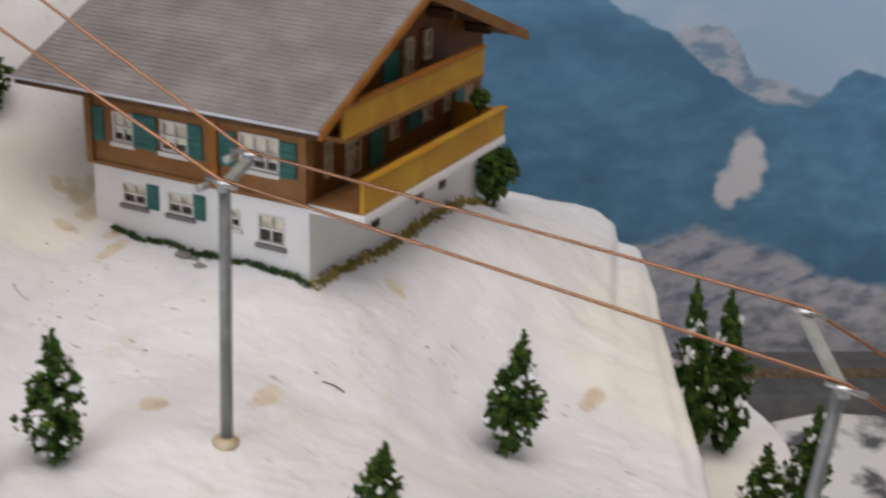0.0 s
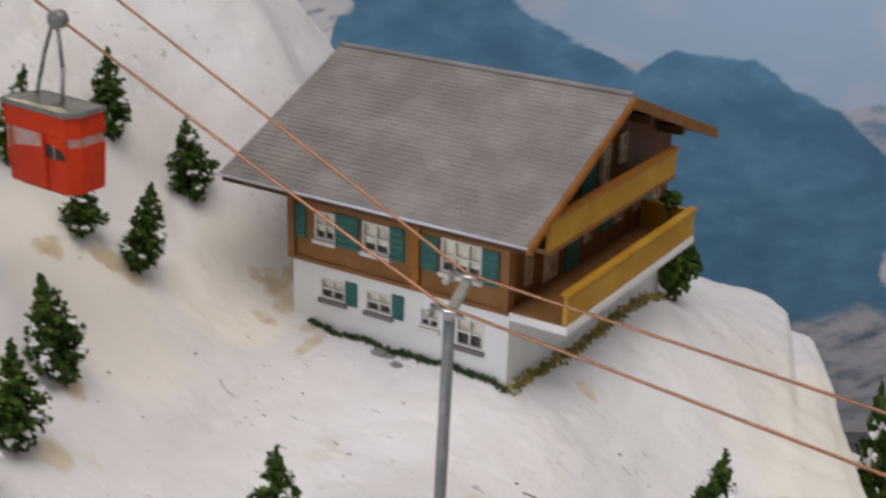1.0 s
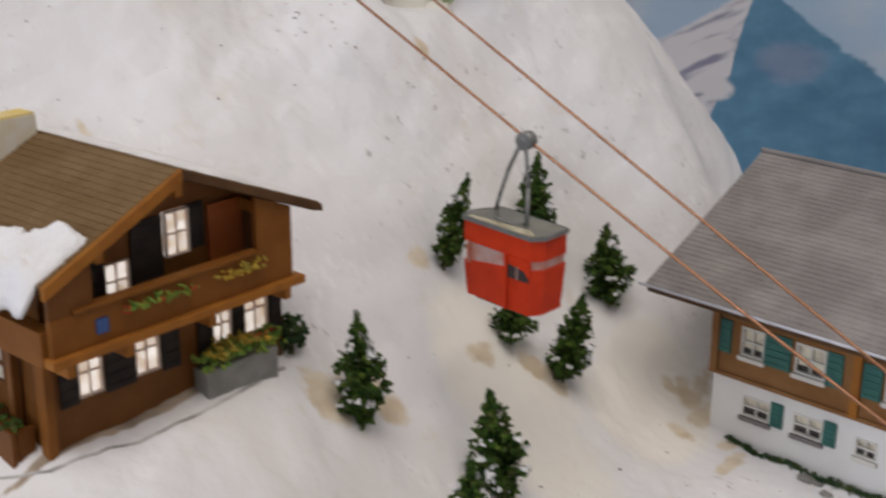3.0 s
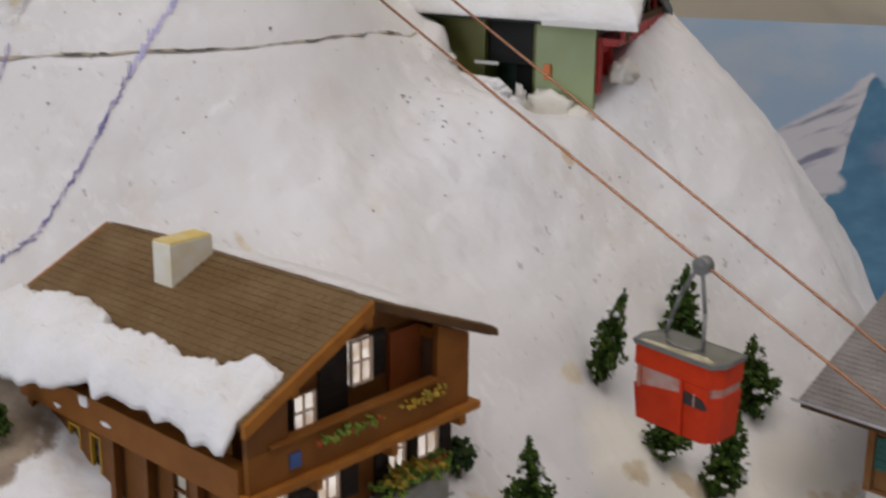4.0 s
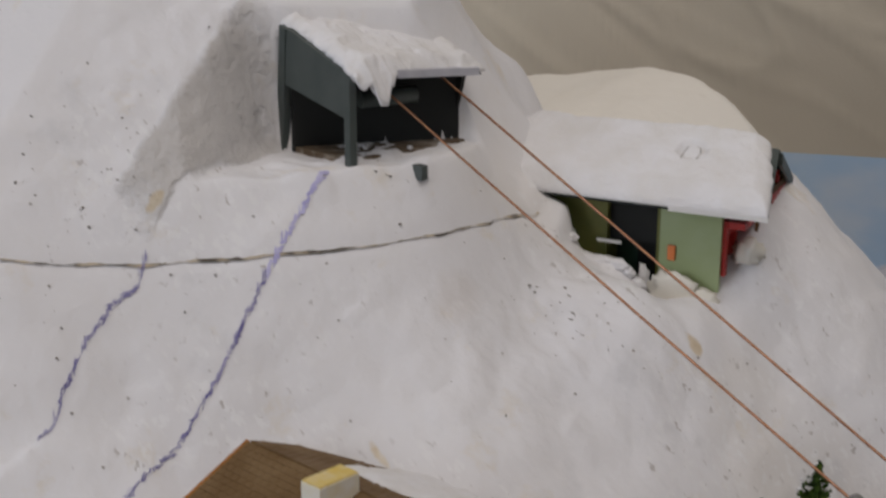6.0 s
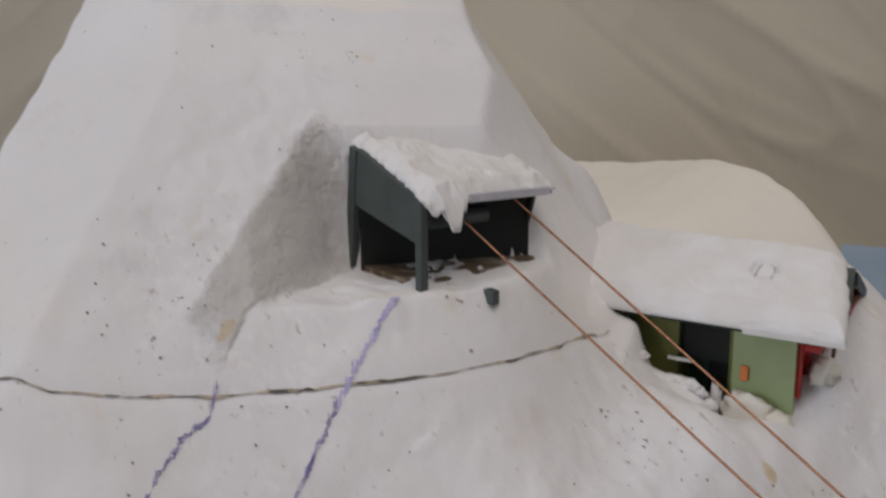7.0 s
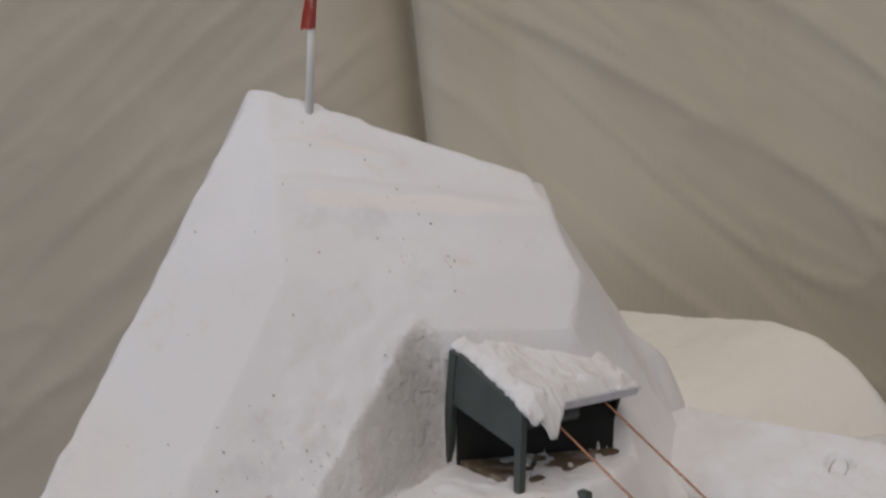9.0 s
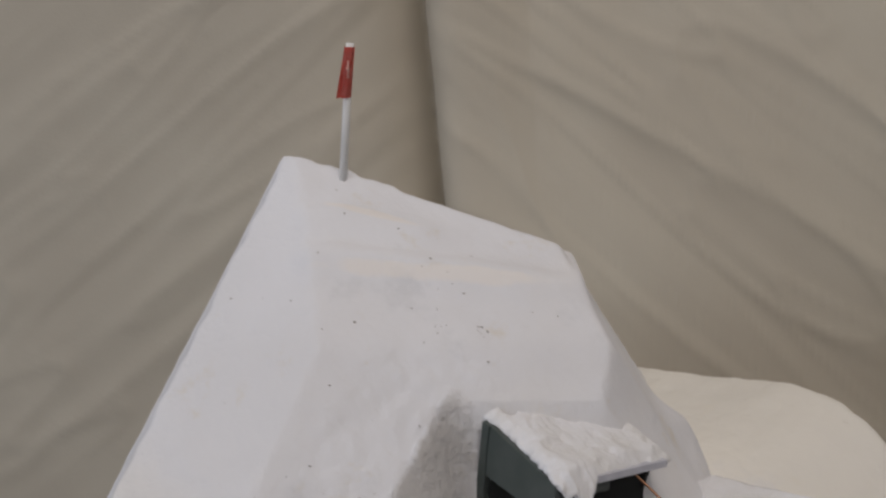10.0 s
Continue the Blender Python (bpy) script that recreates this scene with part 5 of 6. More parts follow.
# ---- pale green house with snow roof ----
def green_house():
    t = thing("green_house", (-0.563, 0.472, 1.278), "pale green house with red timber gable under a thick snow roof", "house", turn=20)

    def front(u, v, d):
        return (u, -d, v)

    def gable(u, v, d):
        return (d, u, v)
    part("front_wall", box(B(), -.0275, 0.0020, 0, .003, -.05, .0410), PALE_GREEN, t)
    part("front_wall", box(B(), -.1000, -.0540, 0, .003, -.05, .0410), OLIVE, t, "olive green wall")
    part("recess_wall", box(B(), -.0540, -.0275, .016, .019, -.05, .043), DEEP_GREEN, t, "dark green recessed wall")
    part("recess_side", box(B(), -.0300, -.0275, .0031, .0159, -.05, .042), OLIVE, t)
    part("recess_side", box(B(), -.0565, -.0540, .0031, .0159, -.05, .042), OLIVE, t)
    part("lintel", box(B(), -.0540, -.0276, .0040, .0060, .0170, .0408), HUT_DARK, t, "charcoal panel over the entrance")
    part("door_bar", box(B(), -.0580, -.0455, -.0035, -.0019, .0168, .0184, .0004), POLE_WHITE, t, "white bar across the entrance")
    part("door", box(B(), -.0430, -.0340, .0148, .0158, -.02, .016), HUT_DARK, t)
    part("tag", box(B(), -.0232, -.0194, -.0012, -.0001, .0115, .0190, .0009), ORANGE, t, "small orange tag")
    part("snow_lump", lump(B(), (-.0335, -.0040, .000), (.0030, .003, .0095), 3, .5, 3, 1.3), SNOW_ROOF, t)
    part("snow_lump", lump(B(), (-.0190, -.0045, -.003), (.0125, .004, .0100), 8, .5, 3, 1.5), CREAM_SNOW, t, "grey-white plaster lump at the wall's foot")
    part("snow_lump", lump(B(), (-.0030, -.0040, -.006), (.0070, .004, .0070), 9, .5, 3, 1.5), CREAM_SNOW, t, "grey-white plaster lump at the wall's foot")
    part("snow_mound", lump(B(), (.0110, .0180, .0150), (.0070, .0080, .0065), 12, .6, 3, 1.8), CREAM_SNOW, t, "cream plaster heaped against the gable")
    bm = holed(B(), gable, .0031, .068, -.05, .0330, [(.008, .016, .012, .026), (.024, .034, .010, .026)], .003)
    prism(bm, [(.0031, .0331), (.068, .0331), (.064, .046), (.032, .060), (.0031, .047)], "x", -.003, 0)
    part("gable_wall", bm, CREAM_SNOW, t)
    for w in ((.008, .016, .012, .026), (.024, .034, .010, .026)):
        window(t, gable, *w, DARK_PANE, 2, 2, RED_PAINT)
    for y in (.0045, .0195, .0380, .056):
        part("red_post", box(B(), .0004, .0040, y - .0022, y + .0022, .006, .0330, .0004), RED_PAINT, t)
    part("red_beam", box(B(), .0010, .0120, .0035, .0760, .0290, .0325, .0005), RED_PAINT, t)
    part("red_panel", box(B(), .0004, .0032, .0050, .0180, .0245, .0289, .0004), RED_PAINT, t)
    part("red_panel", box(B(), .0004, .0032, .0240, .0640, .0120, .0165, .0004), RED_PAINT, t)
    for k in range(11):
        y = .0060 + .0066 * k
        part("red_pendant", prism(B(), [(y, .0372), (y + .0056, .0372), (y + .0056, .0338), (y + .0028, .0318), (y, .0338)], "x", .0121, .0138), RED_PAINT, t)
    part("tie_beam", box(B(), .0118, .0140, .0020, .0800, .0373, .0408, .0004), DARK_SOFFIT, t)
    part("king_post", box(B(), .0120, .0138, .0300, .0340, .0409, .0585), DARK_SOFFIT, t)
    for y in (.0120, .0210, .0450, .0560, .0670):
        top_z = .0605 - abs(y - .032) * (.47 if y < .032 else .40) - .004
        part("strut", box(B(), .0122, .0136, y, y + .0030, .0409, max(.0425, top_z)), DARK_SOFFIT if y != .056 else RED_PAINT, t)
    for name, y0, z0, x0, y1, z1, x1 in (("bargeboard", -.0120, .0398, .0200, .0320, .0612, .0150), ("bargeboard", .0320, .0612, .0188, .0900, .0365, .0122)):
        bm = B()
        vs = [[bm.verts.new((x + dx, y, z + dz)) for dx, dz in ((0, 0), (.0016, 0), (.0016, -.0058), (0, -.0058))] for x, y, z in ((x0, y0, z0), (x1, y1, z1))]
        for i in range(4):
            bm.faces.new((vs[0][i], vs[0][(i + 1) % 4], vs[1][(i + 1) % 4], vs[1][i]))
        bm.faces.new(vs[0][::-1]), bm.faces.new(vs[1])
        bmesh.ops.recalc_face_normals(bm, faces=bm.faces[:])
        part(name, bm, DARK_SOFFIT if y0 < 0 else HUT_PAINT, t)

    def roof_end(y):
        return float(np.interp(y, [-.0135, .0320, .0900], [.0262, .0186, .0120]))

    def roof_height(y):
        return float(np.interp(y, [-.0135, .0320, .0900], [.0412, .0632, .0385]))
    bm = B()
    ys = (-.0125, .0320, .0890)
    rings = [[bm.verts.new((x if x < 0 else roof_end(y), y, roof_height(y) + dz)) for y in ys] for x in (-.110, 1) for dz in (0, -.0022)]
    for k in range(2):
        for p, q in ((0, 2), (3, 1), (2, 3), (1, 0)):
            bm.faces.new((rings[p][k], rings[p][k + 1], rings[q][k + 1], rings[q][k]))
    bmesh.ops.recalc_face_normals(bm, faces=bm.faces[:])
    part("roof", bm, HUT_PAINT, t, "dark roof board")
    part("fascia", box(B(), -.0200, .0262, -.0140, -.0126, .0392, .0412), POLE_WHITE, t, "thin white fascia strip")
    # snow on the roof
    nx, ny = 150, 110
    top, low = [], []
    for i in range(nx):
        for j in range(ny):
            y = -.0135 + .0950 * j / (ny - 1)
            end = roof_end(y) - .0035 * max(0, y) / .03 + .0012 * noise.noise(Vector((y * 160, 3, 3)))
            x = -.1120 + (end + .1120) * i / (nx - 1)
            base = roof_height(y)
            rim_d = min(x + .1120, end - x, y + .0135, .0815 - y)
            puff = min(1, max(0, rim_d) / .008) ** .5
            dent = .0030 * math.exp(-(((x + .0188) / .0050) ** 2 + ((y - .0150) / .0045) ** 2) * 1.1)
            ring = .0034 * math.exp(-((math.hypot((x + .0188) / 1.1, y - .0160) - .0055) / .0012) ** 2) * (y > .0145)
            h = (.0066 + .0018 * noise.noise(Vector((x * 45, y * 45, 8))) + .0008 * noise.noise(Vector((x * 150, y * 150, 2)))) * puff - dent - ring
            wob = .0014 * noise.noise(Vector((x * 120, y * 120, 5)))
            top.append((x + (wob if i in (0, nx - 1) else 0), y + (wob if j in (0, ny - 1) else 0), base + .0004 + max(0.0003, h)))
            low.append((x, y, base - .0004))
    n = nx * ny
    # a thin grey horseshoe scratched into the snow
    bm = B()
    arc = []
    for k in range(25):
        a = math.pi * (k / 24 * 1.3 - .15)
        x, y = -.0188 - .0042 * math.cos(a), .0150 + .0060 * math.sin(a) * (1 if math.sin(a) > 0 else 1.6)
        v = top[round((x + .1120) / (roof_end(y) - .0035 * y / .03 + .1120) * (nx - 1)) * ny + round((y + .0135) / .0950 * (ny - 1))]
        arc.append((x, y, v[2] + .0001))
    for p, q in zip(arc, arc[1:]):
        rod(bm, p, q, .00042, .00042, 6)
    part("scratch", bm, DUST, t, "thin grey horseshoe-shaped scratch")
    faces = []
    for i in range(nx - 1):
        for j in range(ny - 1):
            a = i * ny + j
            faces += [(a, a + ny, a + ny + 1, a + 1), (n + a + 1, n + a + ny + 1, n + a + ny, n + a)]
    rim = [i * ny for i in range(nx)] + [(nx - 1) * ny + j for j in range(1, ny)] + [i * ny + ny - 1 for i in range(nx - 2, -1, -1)] + [j for j in range(ny - 2, 0, -1)]
    faces += [(b, a, n + a, n + b) for a, b in zip(rim, rim[1:] + rim[:1])]
    mesh = bpy.data.meshes.new("snow_cover")
    mesh.from_pydata(top + low, [], faces)
    mesh.polygons.foreach_set("use_smooth", [True] * len(faces))
    mesh.materials.append(SNOW_ROOF)
    ob = tagged(new("snow_cover", mesh), "thick smooth white snow cover")
    ob.parent = t
    return t


green_house()

bm = B()
BANKS = [(-.6235, .4370, 1.299, .0030), (-.6186, .439, 1.2900, .0040), (-.6140, .4405, 1.2890, .0032), (-.6095, .4425, 1.2890, .0036), (-.6050, .4440, 1.2892, .0030), (-.6000, .4455, 1.2885, .0036), (-.5960, .4470, 1.2855, .0032), (-.5915, .4485, 1.2805, .0036), (-.5885, .4495, 1.2725, .0040)]
for k, (x, y, z, r) in enumerate(BANKS):
    lump(bm, (x, y, z - r * .3), (r * 1.7, r * 1.0, r * .85), 400 + k, .4, 3, 1.6)
tagged(part("snow_bank", bm, SNOW), "ragged white plaster snow bank before the green house", "snow", kind="stuff")


# ---- cable hut ----
def cable_hut():
    t = thing("cable_hut", (-0.658, 0.3315, 1.342), "dark grey-green open cable station hut under a snow-laden roof", "hut")
    part("post", box(B(), -.0025, .0015, -.0020, .0020, -.004, .0430, .0003), HUT_PAINT, t)
    part("post", prism(B(), [(-.0530, -.004), (-.0480, -.004), (-.0430, .0570), (-.0475, .0585)], "y", -.0020, .0020), HUT_PAINT, t)
    bm = prism(B(), [(-.0455, .0320), (-.0026, .0225), (-.0026, .0425), (-.0425, .0575)], "y", -.0015, .0015)
    part("side_panel", bm, HUT_PAINT, t)
    # near-black panels hide the plaster and stand in for the hut's inner shade
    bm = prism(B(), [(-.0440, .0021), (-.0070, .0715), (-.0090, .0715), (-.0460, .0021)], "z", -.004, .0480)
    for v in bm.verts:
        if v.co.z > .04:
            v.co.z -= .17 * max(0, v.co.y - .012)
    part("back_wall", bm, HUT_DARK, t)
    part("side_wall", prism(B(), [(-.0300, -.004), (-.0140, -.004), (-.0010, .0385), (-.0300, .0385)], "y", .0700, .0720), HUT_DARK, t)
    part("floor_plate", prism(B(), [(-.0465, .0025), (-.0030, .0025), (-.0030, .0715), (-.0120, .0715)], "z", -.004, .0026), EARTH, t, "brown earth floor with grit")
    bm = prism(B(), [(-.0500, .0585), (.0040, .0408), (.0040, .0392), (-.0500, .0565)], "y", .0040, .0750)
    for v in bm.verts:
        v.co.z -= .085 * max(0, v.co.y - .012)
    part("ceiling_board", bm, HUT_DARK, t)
    bm = prism(B(), [(.0035, .0432), (.0066, .0428), (.0066, .0393), (.0035, .0393)], "y", .0215, .0715)
    for v in bm.verts:
        v.co.z -= .085 * max(0, v.co.y - .012)
    part("fascia", bm, PALE_METAL, t, "pale grey-white front edge of the roof")
    part("wheel", rod(B(), (-.018, .020, .026), (-.012, .048, .026), .0040, sides=14), HUT_PAINT, t)
    bm = B()
    for k in range(9):
        rnd = random.Random(300 + k)
        lump(bm, (-.045 + .042 * rnd.random(), .004 + .064 * rnd.random(), .0030), (.0022 * rnd.uniform(.5, 1), .0022 * rnd.uniform(.5, 1), .0015), k, level=1)
    part("rubble", bm, DUST, t)
    # torn snow on the roof
    nx, ny = 90, 110
    top, low = [], []
    for i in range(nx):
        f = i / (nx - 1)
        for j in range(ny):
            g = j / (ny - 1)
            front = .0055 + .0015 * noise.noise(Vector((g * 9, 3.3, 0))) + .0065 * math.exp(-((g - .17) / .10) ** 2)
            lo_y = -.0014 + .0028 * math.sin(min(1, f * 1.15) * 2.6) + .0050 * f * max(0, noise.noise(Vector((f * 7, 1.1, 0)))) + .0018 * noise.noise(Vector((f * 26, 2.1, 0))) - .0020 * math.exp(-((f - .95) / .1) ** 2)
            x, y = -.0700 + (front + .0700) * f, lo_y + (.0765 - lo_y) * g
            base = .0606 + (x + .0560) * (.0418 - .0606) / .0600 - .085 * max(0, y - .012)
            rim_d = min((1 - f) * .080, g * .078, (1 - g) * .078)
            puff = min(1, max(0, rim_d) / .006) ** .5
            pits = max(0, noise.noise(Vector((x * 150, y * 150, 12))) - .12)
            h = (.0058 + .0022 * noise.noise(Vector((x * 60, y * 60, 3))) + .0009 * noise.noise(Vector((x * 140, y * 140, 6))) + .0003 * noise.noise(Vector((x * 420, y * 420, 1))) - .0055 * pits) * puff
            drip = (.0095 * math.exp(-((g - .15) / .05) ** 4) + .0045 * math.exp(-((g - .05) / .03) ** 2) + .0035 * math.exp(-((g - .24) / .025) ** 2) + .0025 * max(0, noise.noise(Vector((g * 24, 5, 0)))) * (g < .4)) * max(0, (f - .90) / .10) ** .55
            top.append((x, y, base + max(.0003, h) - drip))
            low.append((x - .0006, y, base - .0005 - drip * 1.15))
    n = nx * ny
    faces = []
    for i in range(nx - 1):
        for j in range(ny - 1):
            a = i * ny + j
            faces += [(a, a + ny, a + ny + 1, a + 1), (n + a + 1, n + a + ny + 1, n + a + ny, n + a)]
    rim = [i * ny for i in range(nx)] + [(nx - 1) * ny + j for j in range(1, ny)] + [i * ny + ny - 1 for i in range(nx - 2, -1, -1)] + [j for j in range(ny - 2, 0, -1)]
    faces += [(b, a, n + a, n + b) for a, b in zip(rim, rim[1:] + rim[:1])]
    mesh = bpy.data.meshes.new("snow_cover")
    mesh.from_pydata(top + low, [], faces)
    mesh.polygons.foreach_set("use_smooth", [True] * len(faces))
    mesh.materials.append(SNOW_ROOF)
    ob = tagged(new("snow_cover", mesh), "torn lumpy white snow cover")
    ob.parent = t
    return t


cable_hut()


# ---- cable car and its cables ----
def ring_wall(bm, outline, z0, z1, s0=1.0, s1=1.0, thick=.0008):
    """An upright wall along the outline; s0 and s1 shrink it at its foot and top."""
    n = len(outline)
    rows = [[bm.verts.new((x * s * k, y * s * k, z)) for x, y in outline] for s, k, z in ((s0, 1, z0), (s1, 1, z1), (s1, 1 - thick / .012, z1), (s0, 1 - thick / .012, z0))]
    for a, b in zip(rows, rows[1:] + rows[:1]):
        for i in range(n):
            j = (i + 1) % n
            bm.faces.new((a[i], a[j], b[j], b[i]))
    return bm


def cable_car():
    t = thing("cable_car", (-0.4300, 0.3664, 1.1945), "orange-red cable car cabin with dented grey tin roof and clear windows", "cable car")
    plan = [(-.0195, -.0118), (.0172, -.0125), (.0205, -.0070), (.0195, .0078), (-.0160, .0085), (-.0212, -.0030)]
    bm = ring_wall(B(), plan, .0015, .0150, .93, 1.0)
    for v in bm.verts:
        if v.co.z > .01 and v.co.x > .012:
            v.co.z += .0045
    part("body", bm, RED, t, "orange-red lower body with a raised nose")
    part("upper_band", ring_wall(B(), plan, .0232, .0322, 1.0, 1.0), RED, t, "orange-red band over the windows")
    part("window_band", ring_wall(B(), plan, .0145, .0236, .955, .955), CLEAR, t, "scratched clear window band")
    bm = B()
    prism(bm, [(x * .93, y * .93) for x, y in plan], "z", .0008, .0016)
    part("floor_plate", bm, RED, t)
    bm = B()
    prism(bm, [(x * .75, y * .75) for x, y in plan], "z", -.0006, .0008)
    part("skid", bm, CABIN_DARK, t)
    for side in (-1, 1):
        y0, y1 = (-.0127, -.0117) if side < 0 else (.0077, .0086)
        part("pillar", box(B(), .0040, .0052, y0, y1, .0140, .0236), RED, t)
        part("pillar", box(B(), -.0172, -.0160, y0, y1, .0145, .0236), CLEAR, t, "clear plastic pillar")
        part("window_pane", prism(B(), [(.0053, .0145), (.0160, .0145), (.0170, .0155), (.0145, .0185), (.0053, .0200)], "y", y0, y1), CABIN_DARK, t, "dark window pane")
        part("window_post", box(B(), .0104, .0110, y0 - .0002, y1 + .0002, .0145, .0200), CLEAR, t)
        part("nose_cheek", prism(B(), [(.0053, .0201), (.0146, .0186), (.0172, .0156), (.0172, .0231), (.0053, .0231)], "y", y0, y1), RED, t)
    part("door_strip", box(B(), .0040, .0056, -.0134, -.0128, .0012, .0236), RED, t, "orange-red strip over the door seam")
    bm = B()
    prism(bm, [(x * 1.04, y * 1.06) for x, y in plan], "z", .0322, .0332)
    part("roof", bm, CABIN_ROOF, t, "dull grey tin roof with bent rim")
    bm = B()
    ring_wall(bm, [(x * 1.045, y * 1.07) for x, y in plan], .0316, .0334, 1, 1, .0005)
    part("roof_rim", bm, GREY_METAL, t)
    # pale gold strip painted for the light reflected along the roof's front
    bm = B()
    prism(bm, [(-.0170, -.0120), (.0165, -.0127), (.0180, -.0105), (.0120, -.0070), (.0040, -.0080), (-.0080, -.0088), (-.0165, -.0100)], "z", .0332, .0336)
    part("roof_glint", bm, ROOF_GLINT, t, "golden reflection painted on the roof")
    # the cabin is scaled, turned and shifted to fit the camera's view
    view_fit = Matrix.Translation((.0065, -.0040, 0)) @ Matrix.Rotation(-.05, 4, "Z") @ Matrix.Diagonal((.93, .84, .955, 1))
    for ob in t.children:
        ob.data.transform(view_fit)
    top = (.0060, .0004, .0613)
    bm = B()
    bend = [(-.0085, .0005, .0312), (-.0070, .0010, .0375), (-.0030, .0008, .0480), (top[0] - .0016, -.0006, top[2])]
    for p, q in zip(bend, bend[1:]):
        rod(bm, p, q, .0008)
    part("hanger", bm, GREY_METAL, t, "bent grey wire hanger")
    bm = B()
    rod(bm, (.0130, -.0070, .0320), (.0105, -.0035, .0450), .0008)
    rod(bm, (.0105, -.0035, .0450), (top[0], -.0006, top[2]), .0008)
    part("hanger", bm, GREY_METAL, t)
    bm = B()
    coil = [(-.0010, -.0090, .0329), (.0046, -.0112, .0330), (.0094, -.0110, .0330), (.0130, -.0070, .0328)]
    for p, q in zip(coil, coil[1:]):
        rod(bm, p, q, .0005, sides=7)
    part("wire_end", bm, GREY_METAL, t, "curled end of the hanger wire")
    bm = B()
    rod(bm, (top[0], -.0022, top[2]), (top[0], .0022, top[2]), .0034, sides=18)
    rod(bm, (top[0], -.0030, top[2]), (top[0], .0030, top[2]), .0012, sides=10)
    part("pulley", bm, GREY_METAL, t)
    return t


cable_car()


def cable(points, sag, label):
    """A wire through the points, hanging a little between the first two."""
    curve = bpy.data.curves.new("cable", "CURVE")
    curve.dimensions, curve.bevel_depth, curve.bevel_resolution = "3D", 0.00060, 3
    full = []
    for k, (a, b) in enumerate(zip(points, points[1:])):
        a, b = Vector(a), Vector(b)
        for s in range(12):
            f = s / 12
            full.append(a.lerp(b, f) - Vector((0, 0, (sag if k == 0 else 0) * 4 * f * (1 - f))))
    full.append(Vector(points[-1]))
    spline = curve.splines.new("POLY")
    spline.points.add(len(full) - 1)
    for p, v in zip(spline.points, full):
        p.co = (*v, 1)
    curve.materials.append(COPPER)
    ob = new("tmp", curve)
    mesh = bpy.data.meshes.new_from_object(ob.evaluated_get(bpy.context.evaluated_depsgraph_get()))
    bpy.data.objects.remove(ob)
    mesh.polygons.foreach_set("use_smooth", [True] * len(mesh.polygons))
    return tagged(new("cable", mesh), label, "cable", "cableway wires")


cable([(-.6900, .3487, 1.3900), (-.6578, .351, 1.3746), (-.5200, .3603, 1.3040), (-.4240, .3668, 1.2562), (-.3400, .3725, 1.2155), (-.2617, .3778, 1.1790)], 0, "thin twisted copper haul wire of the model cableway")
cable([(-.6900, .3795, 1.3950), (-.6453, .3826, 1.3728), (-.2725, .408, 1.1792)], 0, "thin twisted copper haul wire of the model cableway")
cable([(-.2617, .3778, 1.1795), (-.0597, .3915, 1.1520), (.0500, .4000, 1.1000)], 0, "thin twisted copper haul wire beyond the first pylon")
cable([(-.2725, .408, 1.1792), (-.0787, .4212, 1.1596), (.0400, .4300, 1.1050)], 0, "thin twisted copper haul wire beyond the first pylon")


def pylon(foot, arm_a, arm_b, r, label, rollers=True):
    t = thing("pylon", foot, label, "pylon", "cableway pylons")
    f = Vector(foot)
    a, b = Vector(arm_a) - f, Vector(arm_b) - f
    bm = B()
    head = a.lerp(b, .12) - Vector((0, 0, .0045))
    rod(bm, (0, 0, -.02), head, r * 1.1, r)
    part("pole", bm, GREY_METAL, t)
    bm = B()
    box(bm, -.0017, .0017, 0, (b - a).length + .003, -.0025, .0, .0004)
    bm.transform(Matrix.Translation(a - Vector((0, 0, .0018))) @ (b - a).to_track_quat("Y", "Z").to_matrix().to_4x4())
    part("cross_arm", bm, LIGHT_METAL, t, "light grey cross arm")
    for p in (a, b):
        bm = B()
        rod(bm, p + Vector((-.0060, -.0006, .0002)), p + Vector((.0060, .0004, -.0016)), .0010)
        part("wire_clip", bm, CHROME, t, "bright metal wire clip")
        if rollers:
            bm = B()
            rod(bm, p + Vector((-.0075, -.0025, -.0035)), p + Vector((-.0075, .0025, -.0035)), .0013, sides=12)
            part("roller", bm, LIGHT_METAL, t)
    bm = lump(B(), (0, 0, .0005), (.0050, .0050, .0022), 11)
    part("foot", bm, DRY, t, "lump of dried glue")
    return t


pylon((-.2640, .3790, height(-.264, .379)), (-.2617, .3778, 1.1788), (-.2725, .408, 1.1786), .0021, "thin grey cableway pylon on a glue foot in the snow")
pylon((-.0745, .4100, height(-.0745, .41)), (-.0597, .3915, 1.1512), (-.0787, .4212, 1.1588), .0021, "thin grey cableway pylon at the edge of the slope", False)


